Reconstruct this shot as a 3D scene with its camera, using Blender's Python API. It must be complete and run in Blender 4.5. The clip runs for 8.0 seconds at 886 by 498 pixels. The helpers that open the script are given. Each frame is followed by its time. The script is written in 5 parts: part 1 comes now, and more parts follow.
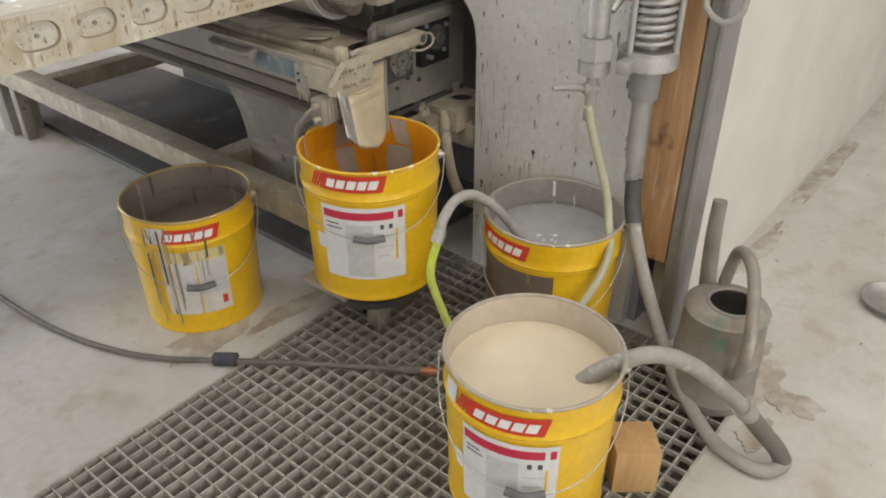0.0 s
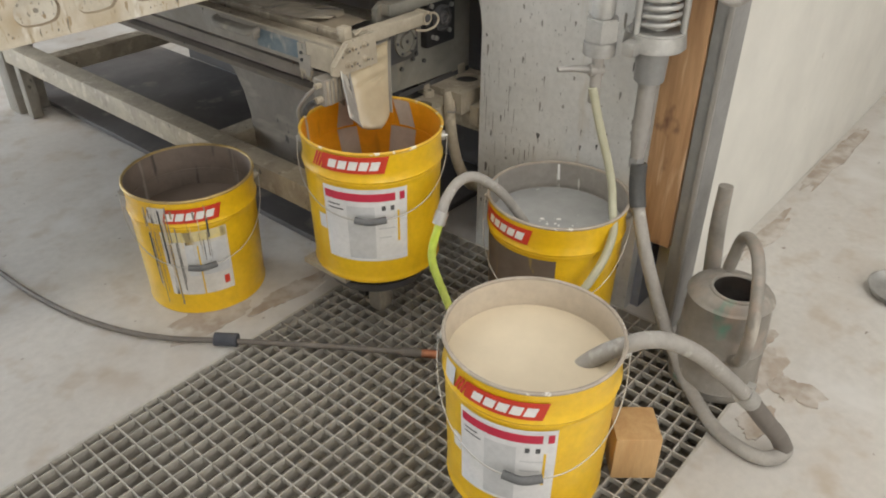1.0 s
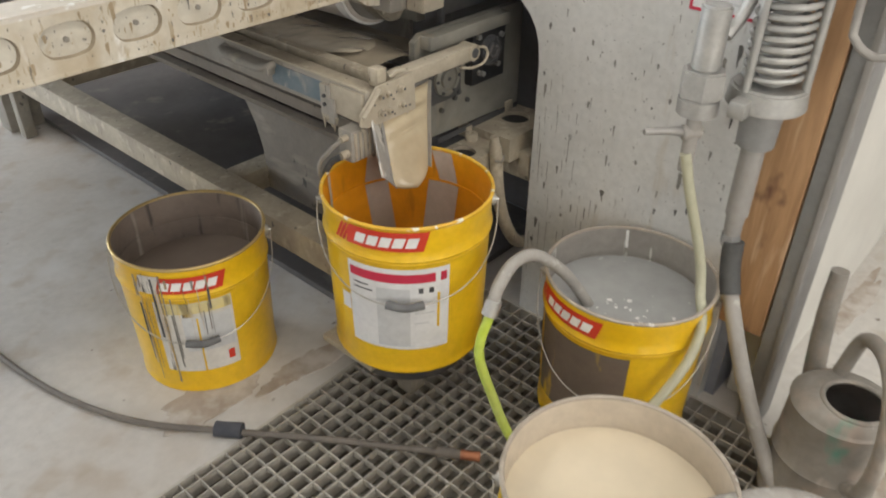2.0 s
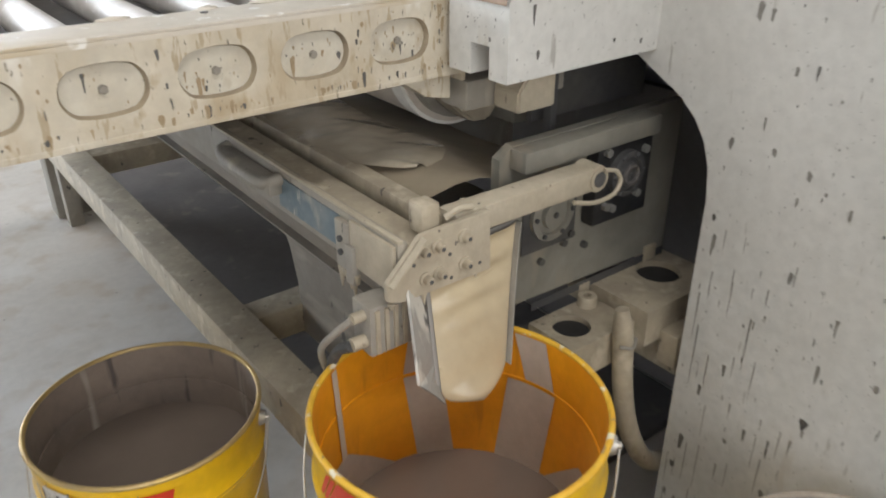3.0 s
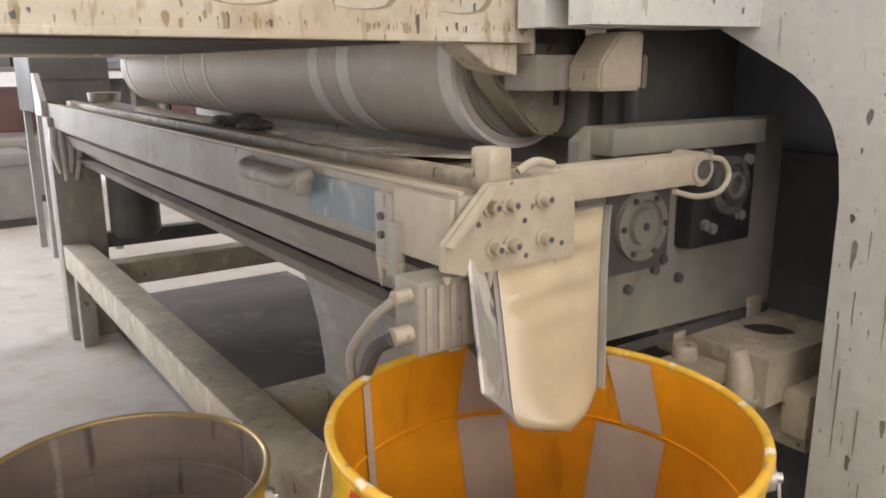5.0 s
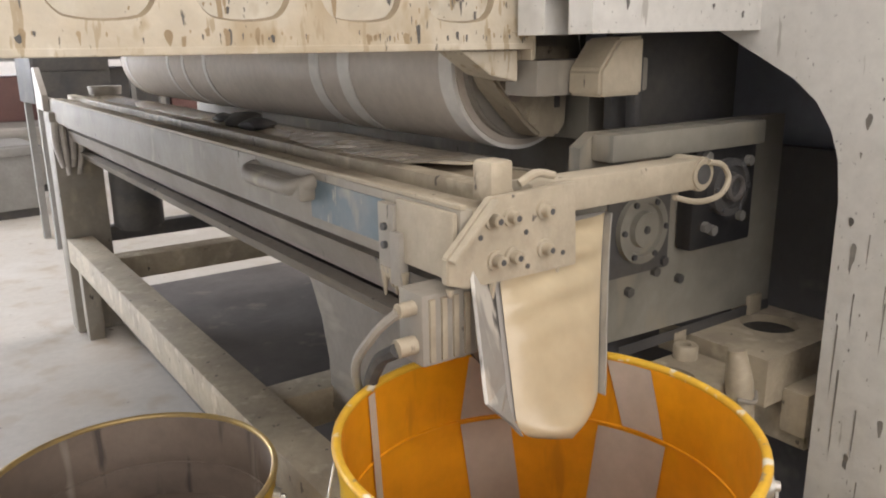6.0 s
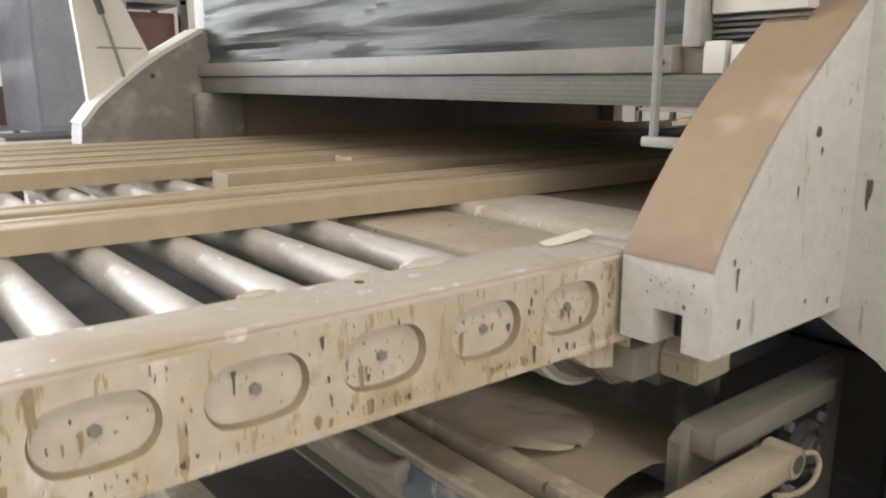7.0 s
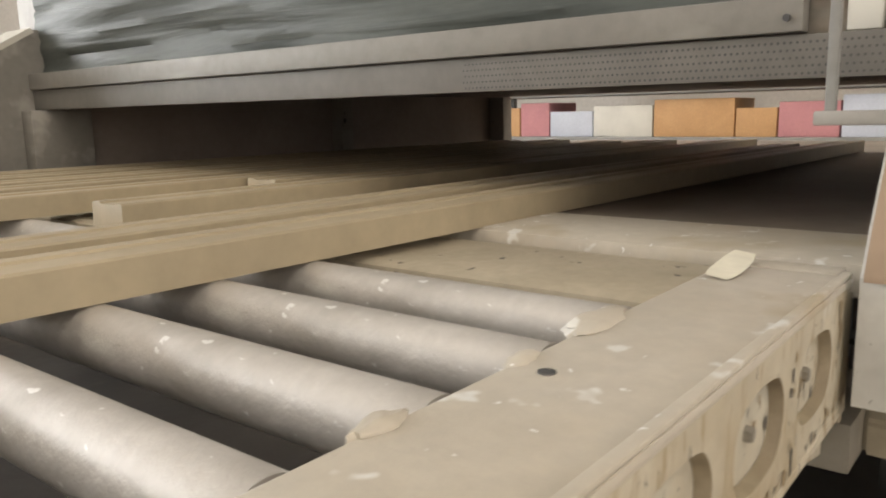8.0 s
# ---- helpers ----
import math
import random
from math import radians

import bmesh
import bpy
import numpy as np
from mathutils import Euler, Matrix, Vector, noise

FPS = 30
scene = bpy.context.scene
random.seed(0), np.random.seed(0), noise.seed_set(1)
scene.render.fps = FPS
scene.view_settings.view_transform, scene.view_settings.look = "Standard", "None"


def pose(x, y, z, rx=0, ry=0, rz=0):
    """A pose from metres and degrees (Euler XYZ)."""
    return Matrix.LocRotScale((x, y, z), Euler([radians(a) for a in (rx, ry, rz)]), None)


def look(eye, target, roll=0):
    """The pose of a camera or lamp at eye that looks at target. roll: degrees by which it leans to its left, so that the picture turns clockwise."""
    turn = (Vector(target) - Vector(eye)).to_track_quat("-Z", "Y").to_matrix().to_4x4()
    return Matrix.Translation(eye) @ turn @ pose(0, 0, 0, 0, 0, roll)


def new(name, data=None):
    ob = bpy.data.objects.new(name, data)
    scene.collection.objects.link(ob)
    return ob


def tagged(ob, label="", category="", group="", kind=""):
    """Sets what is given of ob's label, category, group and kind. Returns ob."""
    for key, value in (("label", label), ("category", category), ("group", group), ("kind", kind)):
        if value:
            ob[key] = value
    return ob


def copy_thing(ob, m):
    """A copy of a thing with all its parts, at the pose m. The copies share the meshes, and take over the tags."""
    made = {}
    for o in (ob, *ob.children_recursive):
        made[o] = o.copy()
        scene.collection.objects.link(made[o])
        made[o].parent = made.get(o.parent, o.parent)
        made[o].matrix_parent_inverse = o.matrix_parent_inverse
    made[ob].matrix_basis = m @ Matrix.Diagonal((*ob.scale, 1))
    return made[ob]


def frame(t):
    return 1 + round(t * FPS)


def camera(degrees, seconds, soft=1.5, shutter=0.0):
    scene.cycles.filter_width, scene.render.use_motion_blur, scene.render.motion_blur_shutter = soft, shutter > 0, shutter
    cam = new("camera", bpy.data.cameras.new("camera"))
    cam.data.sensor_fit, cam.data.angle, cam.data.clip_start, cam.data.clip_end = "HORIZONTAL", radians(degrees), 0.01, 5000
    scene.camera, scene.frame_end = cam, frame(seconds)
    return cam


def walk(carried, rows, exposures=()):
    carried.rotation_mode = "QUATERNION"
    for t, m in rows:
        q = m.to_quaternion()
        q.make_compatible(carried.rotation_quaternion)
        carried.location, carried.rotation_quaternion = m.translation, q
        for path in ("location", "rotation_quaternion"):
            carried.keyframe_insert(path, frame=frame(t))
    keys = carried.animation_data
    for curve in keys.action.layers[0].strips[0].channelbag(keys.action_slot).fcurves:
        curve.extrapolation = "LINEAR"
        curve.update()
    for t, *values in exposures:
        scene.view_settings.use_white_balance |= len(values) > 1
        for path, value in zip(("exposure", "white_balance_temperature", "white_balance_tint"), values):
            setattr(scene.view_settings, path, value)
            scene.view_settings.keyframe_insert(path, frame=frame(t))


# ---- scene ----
cam = camera(59.8, 8.0, soft=1.9, shutter=0.22)
PATH = [
    (0, (0.056, 0.066, 1.157), (1.362, 1.148, 0.097), -0.2),
    (0.5, (0.043, 0.09, 1.176), (1.351, 1.133, 0.08), 0.1),
    (1, (0.069, 0.06, 1.145), (1.346, 1.145, 0.054), 0.1),
    (1.2, (0.049, 0.094, 1.158), (1.345, 1.135, 0.046), 0.8),
    (2.3, (0.41, 0.422, 1.111), (1.612, 1.587, 0.017), 0.3),
    (2.5, (0.497, 0.496, 1.093), (1.662, 1.718, 0.021), -0.1),
    (3, (0.729, 0.675, 0.976), (1.81, 2.077, 0.045), -0.0),
    (3.5, (0.804, 0.787, 0.788), (1.932, 2.303, 0.131), 1.4),
    (4, (0.786, 0.793, 0.713), (1.931, 2.349, 0.197), 1.4),
    (4.5, (0.769, 0.778, 0.72), (1.903, 2.365, 0.277), 0.3),
    (6, (0.766, 0.773, 0.749), (1.874, 2.359, 0.241), -0.8),
    (6.5, (0.73, 0.809, 0.881), (1.861, 2.381, 0.384), -0.3),
    (7, (0.69, 0.906, 0.992), (1.911, 2.431, 0.562), 0.0),
    (7.4, (0.717, 1.073, 1.004), (2.071, 2.488, 0.601), -1.1),
    (7.55, (0.737, 1.138, 0.992), (2.156, 2.486, 0.592), -1.5),
    (7.7, (0.752, 1.191, 0.974), (2.231, 2.479, 0.581), -1.4),
    (8, (0.748, 1.258, 0.938), (2.292, 2.483, 0.596), -1.1),
]
walk(cam, [(t, look(eye, target, roll)) for t, eye, target, roll in PATH],
     exposures=[(0, 0.25, 6300, 9), (2.3, 0.38, 6300, 10), (3.0, 0.45, 6150, 10), (4.0, 0.76, 6500, 14), (6.0, 0.70, 6500, 15), (6.5, 0.64, 6600, 14), (7.0, 0.28, 6700, 12), (7.5, 0.18, 6950, 12), (8.0, 0.19, 7100, 12)])


# ---- world, light, exposure ----
world = bpy.data.worlds.new("hall_air")
world.use_nodes = True
wn = world.node_tree
sky = wn.nodes.new("ShaderNodeTexSky")
sky.sky_type, sky.sun_disc = "NISHITA", False
sky.sun_elevation, sky.sun_rotation = radians(35), radians(-60)
wn.nodes["Background"].inputs["Strength"].default_value = 0.1
wn.links.new(sky.outputs[0], wn.nodes["Background"].inputs["Color"])
scene.world = world


def area_lamp(name, loc, target, sx, sy, watts, colour):
    d = bpy.data.lights.new(name, "AREA")
    d.shape, d.size, d.size_y, d.energy, d.color = "RECTANGLE", sx, sy, watts, colour
    ob = new(name, d)
    ob.matrix_world = look(loc, target)
    return ob


# unseen area lamps added to light the hall: under the ceiling and before its two long walls
for lx, ly in [(-1.2, -0.6), (-1.2, 3.2), (1.6, -0.8), (5.6, 1.2), (5.6, 4.4)]:
    area_lamp("ceiling_tube_light", (lx, ly, 4.28), (lx, ly + 0.001, 0), 2.6, 0.5, 72 if lx > 5 else 34, (1.0, 0.95, 0.87))
area_lamp("window_light", (-0.8, 8.2, 2.0), (-0.6, 1.5, 0.2), 6.0, 2.6, 600, (0.86, 0.93, 1.0))
area_lamp("window_light", (0.2, -3.3, 1.9), (0.6, 1.5, 0.4), 6.0, 2.6, 112, (1.0, 0.96, 0.90))


# ---- materials ----
def nodes_of(name):
    m = bpy.data.materials.new(name)
    m.use_nodes = True
    t = m.node_tree
    return m, t, t.nodes["Principled BSDF"]


def tex(t, scale, detail=4.0, rough=0.6, stretch=(1, 1, 1), dist=0.0):
    co = t.nodes.new("ShaderNodeTexCoord")
    mp = t.nodes.new("ShaderNodeMapping")
    mp.inputs["Scale"].default_value = stretch
    n = t.nodes.new("ShaderNodeTexNoise")
    n.inputs["Scale"].default_value, n.inputs["Detail"].default_value = scale, detail
    n.inputs["Roughness"].default_value, n.inputs["Distortion"].default_value = rough, dist
    t.links.new(co.outputs["Object"], mp.inputs[0])
    t.links.new(mp.outputs[0], n.inputs["Vector"])
    return n.outputs["Fac"]


def ramp(t, fac, lo, hi, a=(0, 0, 0, 1), b=(1, 1, 1, 1)):
    r = t.nodes.new("ShaderNodeValToRGB")
    e = r.color_ramp.elements
    e[0].position, e[1].position, e[0].color, e[1].color = lo, hi, a, b
    t.links.new(fac, r.inputs[0])
    return r.outputs["Color"]


def mix(t, fac, a, b):
    m = t.nodes.new("ShaderNodeMix")
    m.data_type = "RGBA"
    for sock, v in ((m.inputs[0], fac), (m.inputs[6], a), (m.inputs[7], b)):
        if isinstance(v, (tuple, float, int)):
            sock.default_value = (*v, 1) if isinstance(v, tuple) and len(v) == 3 else v
        else:
            t.links.new(v, sock)
    return m.outputs[2]


def surface(name, base, other=None, rough=0.5, metal=0.0, large=4.0, fine=60.0, bump=0.15, stains=(), vary=0.0, coat=0.0, rough2=None, stretch=(1, 1, 1)):
    """A painted, metal, stone or wood surface: base and other mixed at a large and a fine scale; stains: (colour, scale, lo, hi, stretch)."""
    m, t, p = nodes_of(name)
    other = other or tuple(c * 0.72 for c in base)
    col = mix(t, ramp(t, tex(t, large, 5, 0.62, stretch, 0.4), 0.36, 0.68), base, other)
    f = tex(t, fine, 4, 0.6, stretch)
    col = mix(t, ramp(t, f, 0.35, 0.75, (0, 0, 0, 1), (0.35, 0.35, 0.35, 1)), col, tuple(c * 0.6 for c in base))
    for colour, scale, lo, hi, st in stains:
        col = mix(t, ramp(t, tex(t, scale, 3, 0.55, st), lo, hi), col, colour)
    if vary:
        info = t.nodes.new("ShaderNodeObjectInfo")
        hsv = t.nodes.new("ShaderNodeHueSaturation")
        mr = t.nodes.new("ShaderNodeMapRange")
        mr.inputs[3].default_value, mr.inputs[4].default_value = 1 - vary, 1 + vary
        t.links.new(info.outputs["Random"], mr.inputs[0])
        t.links.new(mr.outputs[0], hsv.inputs["Value"])
        t.links.new(col, hsv.inputs["Color"])
        col = hsv.outputs[0]
    t.links.new(col, p.inputs["Base Color"])
    p.inputs["Metallic"].default_value = metal
    mr2 = t.nodes.new("ShaderNodeMapRange")
    mr2.inputs[3].default_value, mr2.inputs[4].default_value = rough, rough2 if rough2 is not None else min(1, rough + 0.2)
    t.links.new(tex(t, large * 2.7, 4), mr2.inputs[0])
    t.links.new(mr2.outputs[0], p.inputs["Roughness"])
    p.inputs["Coat Weight"].default_value = coat
    if bump:
        b = t.nodes.new("ShaderNodeBump")
        b.inputs["Strength"].default_value, b.inputs["Distance"].default_value = bump, 0.004
        t.links.new(f, b.inputs["Height"])
        t.links.new(b.outputs[0], p.inputs["Normal"])
    return m


M = {
    "concrete": surface("concrete", (0.575, 0.55, 0.51), (0.50, 0.465, 0.42), 0.27, 0, 1.3, 45, 0.12,
                        [((0.47, 0.42, 0.36), 5.0, 0.54, 0.76, (1, 1, 1)), ((0.42, 0.36, 0.29), 10.0, 0.55, 0.74, (1, 1, 1)), ((0.22, 0.18, 0.15), 17, 0.70, 0.73, (1, 1, 1)), ((0.45, 0.40, 0.345), 2.3, 0.58, 0.78, (1, 1, 1)), ((0.61, 0.595, 0.57), 3.4, 0.55, 0.75, (1, 1, 1)), ((0.13, 0.11, 0.095), 31, 0.755, 0.775, (1, 1, 1))], rough2=0.52),
    "pit": surface("pit", (0.34, 0.31, 0.265), (0.24, 0.215, 0.18), 0.8, 0, 6),
    "grating": surface("grating_steel", (0.56, 0.53, 0.47), (0.38, 0.35, 0.305), 0.5, 0.35, 12, 90, 0.2, vary=0.12),
    "white_paint": surface("splattered_white_paint", (0.62, 0.615, 0.59), (0.54, 0.53, 0.50), 0.38, 0, 3, 70, 0.06,
                           [((0.46, 0.41, 0.33), 26, 0.62, 0.78, (1, 1, 0.16)), ((0.24, 0.235, 0.225), 260, 0.69, 0.71, (1, 1, 0.6)), ((0.38, 0.365, 0.335), 90, 0.67, 0.71, (1, 1, 0.14))]),
    "pocket_paint": surface("pale_pocket_paint", (0.60, 0.565, 0.48), (0.49, 0.435, 0.34), 0.45, 0, 14, 80, 0.2, [((0.42, 0.35, 0.25), 34, 0.60, 0.72, (1, 1, 0.5)), ((0.13, 0.12, 0.10), 210, 0.66, 0.69, (1, 1, 0.5))]),
    "splash": surface("dark_paint_splash", (0.085, 0.082, 0.078), (0.15, 0.14, 0.13), 0.35, 0, 30, 90, 0.1),
    "splash_grey": surface("grey_paint_run", (0.26, 0.245, 0.22), (0.16, 0.15, 0.135), 0.4, 0, 30, 90, 0.1),
    "splash_brown": surface("brown_paint_run", (0.30, 0.22, 0.13), (0.38, 0.30, 0.19), 0.45, 0, 30, 90, 0.1),
    "foil": surface("crinkled_clear_film", (0.46, 0.40, 0.31), (0.38, 0.325, 0.245), 0.06, 0, 9, 45, 0.25, rough2=0.2, coat=0.6),
    "cream_paint": surface("dripped_cream_paint", (0.58, 0.53, 0.435), (0.47, 0.405, 0.30), 0.45, 0, 11, 70, 0.25,
                           [((0.38, 0.30, 0.19), 13, 0.50, 0.70, (1, 1, 0.7)), ((0.66, 0.63, 0.57), 30, 0.62, 0.70, (1, 1, 0.35)), ((0.38, 0.31, 0.21), 110, 0.60, 0.65, (1, 1, 0.2)), ((0.16, 0.14, 0.11), 190, 0.68, 0.70, (1, 1, 0.28)), ((0.36, 0.28, 0.17), 40, 0.60, 0.72, (1, 1, 0.5))]),
    "rail_top": surface("paint_dusted_rail", (0.60, 0.555, 0.485), (0.51, 0.45, 0.36), 0.33, 0.0, 4, 60, 0.15, [((0.75, 0.74, 0.71), 24, 0.62, 0.66, (1, 1, 1)), ((0.46, 0.39, 0.28), 9, 0.58, 0.7, (1, 1, 1)), ((0.8, 0.79, 0.77), 60, 0.68, 0.7, (1, 1, 1))]),
    "machine_grey": surface("machine_grey", (0.33, 0.305, 0.265), (0.24, 0.215, 0.18), 0.5, 0.0, 7, 80, 0.15, [((0.38, 0.34, 0.27), 20, 0.58, 0.7, (1, 1, 0.5)), ((0.07, 0.06, 0.05), 45, 0.68, 0.72, (1, 1, 0.5))]),
    "lip_streak": surface("paint_streaked_sheet", (0.42, 0.41, 0.385), (0.30, 0.285, 0.26), 0.35, 0.3, 9, 70, 0.15, [((0.58, 0.56, 0.51), 36, 0.55, 0.62, (1, 1, 0.16)), ((0.09, 0.085, 0.08), 48, 0.58, 0.64, (1, 1, 0.14))]),
    "strip_grey": surface("dull_strip_aluminium", (0.27, 0.255, 0.235), (0.22, 0.207, 0.19), 0.42, 0.15, 5, 70, 0.1, [((0.36, 0.34, 0.31), 14, 0.56, 0.7, (1, 0.3, 1))]),
    # darkened machine grey, with the weaker light low on the frame painted in
    "lower_grey": surface("lower_frame_shade_grey", (0.25, 0.22, 0.185), (0.18, 0.155, 0.13), 0.5, 0.0, 7, 80, 0.2, [((0.33, 0.285, 0.225), 17, 0.56, 0.70, (0.3, 0.3, 1)), ((0.08, 0.07, 0.06), 40, 0.68, 0.72, (1, 1, 0.5))]),
    # darker machine grey: occlusion round the drive is put into this colour
    "drive_grey": surface("shaded_drive_grey", (0.29, 0.275, 0.235), (0.19, 0.18, 0.155), 0.4, 0.1, 6, 80, 0.1, [((0.28, 0.25, 0.20), 18, 0.6, 0.7, (1, 1, 0.4))]),
    # motor black, also used for the painted shade in holes, notch and slot
    "black": surface("black_motor_paint_and_shade", (0.018, 0.018, 0.02), (0.035, 0.034, 0.034), 0.35, 0.1, 12),
    "paint_steel": surface("paint_crusted_steel", (0.46, 0.40, 0.30), (0.30, 0.255, 0.195), 0.5, 0.1, 13, 90, 0.3, [((0.52, 0.46, 0.355), 26, 0.56, 0.70, (1, 1, 1)), ((0.12, 0.105, 0.09), 60, 0.67, 0.71, (1, 1, 0.5))]),
    "cream_steel": surface("cream_crusted_bracket", (0.47, 0.415, 0.32), (0.37, 0.32, 0.24), 0.5, 0.0, 13, 90, 0.25, [((0.10, 0.09, 0.08), 60, 0.68, 0.71, (1, 1, 0.5))]),
    "dark_steel": surface("dark_steel", (0.075, 0.075, 0.08), (0.12, 0.112, 0.10), 0.45, 0.2, 8, 80, 0.15),
    "navy": surface("navy_interior", (0.32, 0.34, 0.40), (0.25, 0.265, 0.315), 0.5, 0.0, 5),
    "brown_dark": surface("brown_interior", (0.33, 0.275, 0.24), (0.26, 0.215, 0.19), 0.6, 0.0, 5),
    # near-black brown: shade under machine and rollers, also the oily shaft ring
    "tray_dark": surface("dark_shade_and_oil", (0.105, 0.096, 0.092), (0.075, 0.068, 0.064), 0.5, 0.0, 6, 60, 0.15, [((0.20, 0.175, 0.15), 9, 0.6, 0.72, (1, 1, 1))]),
    "steel": surface("brushed_steel", (0.50, 0.49, 0.46), (0.36, 0.35, 0.33), 0.40, 0.75, 12, 120, 0.1),
    "roller_steel": surface("roller_steel", (0.58, 0.55, 0.52), (0.43, 0.40, 0.365), 0.37, 0.25, 11, 110, 0.22, [((0.62, 0.60, 0.56), 34, 0.6, 0.72, (1, 0.4, 1)), ((0.27, 0.24, 0.20), 90, 0.70, 0.76, (1, 0.3, 1)), ((0.74, 0.73, 0.71), 130, 0.68, 0.72, (1, 0.5, 1))], rough2=0.55),
    "galvanised": surface("galvanised_zinc", (0.32, 0.295, 0.26), (0.21, 0.19, 0.165), 0.5, 0.25, 11, 80, 0.25, [((0.10, 0.27, 0.20), 11, 0.60, 0.68, (1, 1, 0.6)), ((0.36, 0.29, 0.24), 13, 0.52, 0.70, (1, 1, 1)), ((0.47, 0.43, 0.37), 18, 0.6, 0.7, (1, 1, 0.4))]),
    "yellow": surface("yellow_enamel", (0.80, 0.50, 0.012), (0.74, 0.43, 0.008), 0.26, 0.0, 5, 60, 0.03, coat=0.3),
    "yellow_in": surface("yellow_inside_enamel", (0.80, 0.335, 0.008), (0.74, 0.275, 0.006), 0.28, 0.0, 6, 60, 0.05, [((0.60, 0.24, 0.01), 40, 0.6, 0.7, (1, 1, 0.2))]),
    "taupe_in": surface("paint_crusted_inside", (0.27, 0.215, 0.175), (0.19, 0.15, 0.125), 0.5, 0.0, 8, 60, 0.2, [((0.10, 0.08, 0.07), 26, 0.62, 0.68, (1, 1, 0.15)), ((0.42, 0.37, 0.31), 18, 0.62, 0.7, (1, 1, 0.15))]),
    "run_taupe": surface("taupe_paint_run", (0.48, 0.405, 0.335), (0.42, 0.35, 0.285), 0.4, 0, 8, 60, 0.08),
    "cream_in": surface("cream_coated_inside", (0.57, 0.49, 0.385), (0.50, 0.42, 0.32), 0.42, 0.0, 8, 60, 0.1),
    "grey_in": surface("grey_coated_inside", (0.27, 0.245, 0.22), (0.36, 0.335, 0.30), 0.42, 0.0, 8, 60, 0.1, [((0.6, 0.58, 0.54), 26, 0.64, 0.67, (1, 1, 0.2))]),
    "rim_gold": surface("worn_rim", (0.60, 0.43, 0.16), (0.44, 0.33, 0.18), 0.35, 0.5, 25, 90, 0.1),
    "rim_yellow": surface("chipped_yellow_rim", (0.74, 0.45, 0.04), (0.66, 0.36, 0.03), 0.35, 0.0, 25, 90, 0.1, [((0.72, 0.66, 0.52), 38, 0.58, 0.62, (1, 1, 1)), ((0.30, 0.22, 0.14), 50, 0.68, 0.71, (1, 1, 1))]),
    "rim_grey": surface("paint_dried_rim", (0.44, 0.38, 0.31), (0.32, 0.27, 0.22), 0.5, 0.1, 25, 90, 0.2, [((0.75, 0.72, 0.67), 24, 0.65, 0.68, (1, 1, 1))]),
    "cream_liquid": surface("cream_liquid_paint", (0.69, 0.595, 0.44), (0.67, 0.575, 0.42), 0.16, 0, 2, 8, 0.0, rough2=0.22),
    "run_liquid": surface("running_cream_paint", (0.50, 0.415, 0.275), (0.465, 0.38, 0.25), 0.14, 0, 9, 30, 0.0, rough2=0.22),
    "taupe_liquid": surface("taupe_liquid_paint", (0.24, 0.195, 0.16), (0.22, 0.175, 0.145), 0.16, 0, 3, 8, 0.0, rough2=0.25),
    "grey_liquid": surface("grey_wash_liquid", (0.42, 0.42, 0.405), (0.37, 0.37, 0.355), 0.12, 0, 5, 25, 0.05, [((0.62, 0.61, 0.58), 40, 0.70, 0.73, (1, 1, 1))], rough2=0.2),
    "wet_film": surface("wet_paint_film", (0.43, 0.365, 0.275), (0.34, 0.285, 0.21), 0.05, 0, 6, 20, 0.03, rough2=0.16),
    "label": surface("paper_label", (0.72, 0.71, 0.70), (0.66, 0.65, 0.64), 0.45, 0, 8, 80, 0.03),
    "label_dirty": surface("dripped_paper_label", (0.66, 0.63, 0.58), (0.55, 0.51, 0.45), 0.45, 0, 8, 80, 0.05, [((0.06, 0.05, 0.045), 34, 0.60, 0.63, (1, 1, 0.1)), ((0.35, 0.23, 0.05), 15, 0.6, 0.68, (1, 1, 0.2))]),
    "ochre_wash": surface("ochre_wash", (0.70, 0.58, 0.22), (0.60, 0.52, 0.30), 0.45, 0, 16, 80, 0.05, [((0.30, 0.24, 0.12), 30, 0.58, 0.66, (1, 1, 0.2))]),
    "label_brown": surface("stained_brown_label", (0.17, 0.13, 0.10), (0.11, 0.085, 0.07), 0.45, 0, 10, 80, 0.05, [((0.55, 0.36, 0.03), 22, 0.6, 0.68, (1, 1, 0.3))]),
    "label_grey": surface("grey_print", (0.52, 0.52, 0.52), (0.60, 0.60, 0.59), 0.45, 0, 9, 60, 0.0),
    "red": surface("red_print", (0.62, 0.05, 0.022), (0.56, 0.04, 0.02), 0.35, 0, 9, 60, 0.0),
    "crimson": surface("crimson_print", (0.55, 0.03, 0.07), (0.48, 0.025, 0.06), 0.4, 0, 9, 60, 0.0),
    "white_print": surface("white_print", (0.82, 0.80, 0.77), (0.76, 0.74, 0.71), 0.4, 0, 9, 60, 0.0),
    "ink": surface("black_ink", (0.06, 0.06, 0.062), (0.10, 0.10, 0.10), 0.5, 0, 20),
    "wire": surface("galvanised_wire", (0.50, 0.48, 0.44), (0.40, 0.38, 0.345), 0.3, 0.6, 20),
    "grip": surface("grey_plastic_grip", (0.10, 0.10, 0.10), (0.15, 0.15, 0.15), 0.5, 0, 20),
    "grey_hose": surface("dusty_grey_hose", (0.38, 0.355, 0.32), (0.27, 0.25, 0.225), 0.6, 0, 14, 90, 0.25, [((0.44, 0.42, 0.38), 30, 0.6, 0.7, (1, 1, 1))]),
    "dark_hose": surface("dark_hose", (0.055, 0.055, 0.055), (0.12, 0.115, 0.105), 0.6, 0, 14, 90, 0.2),
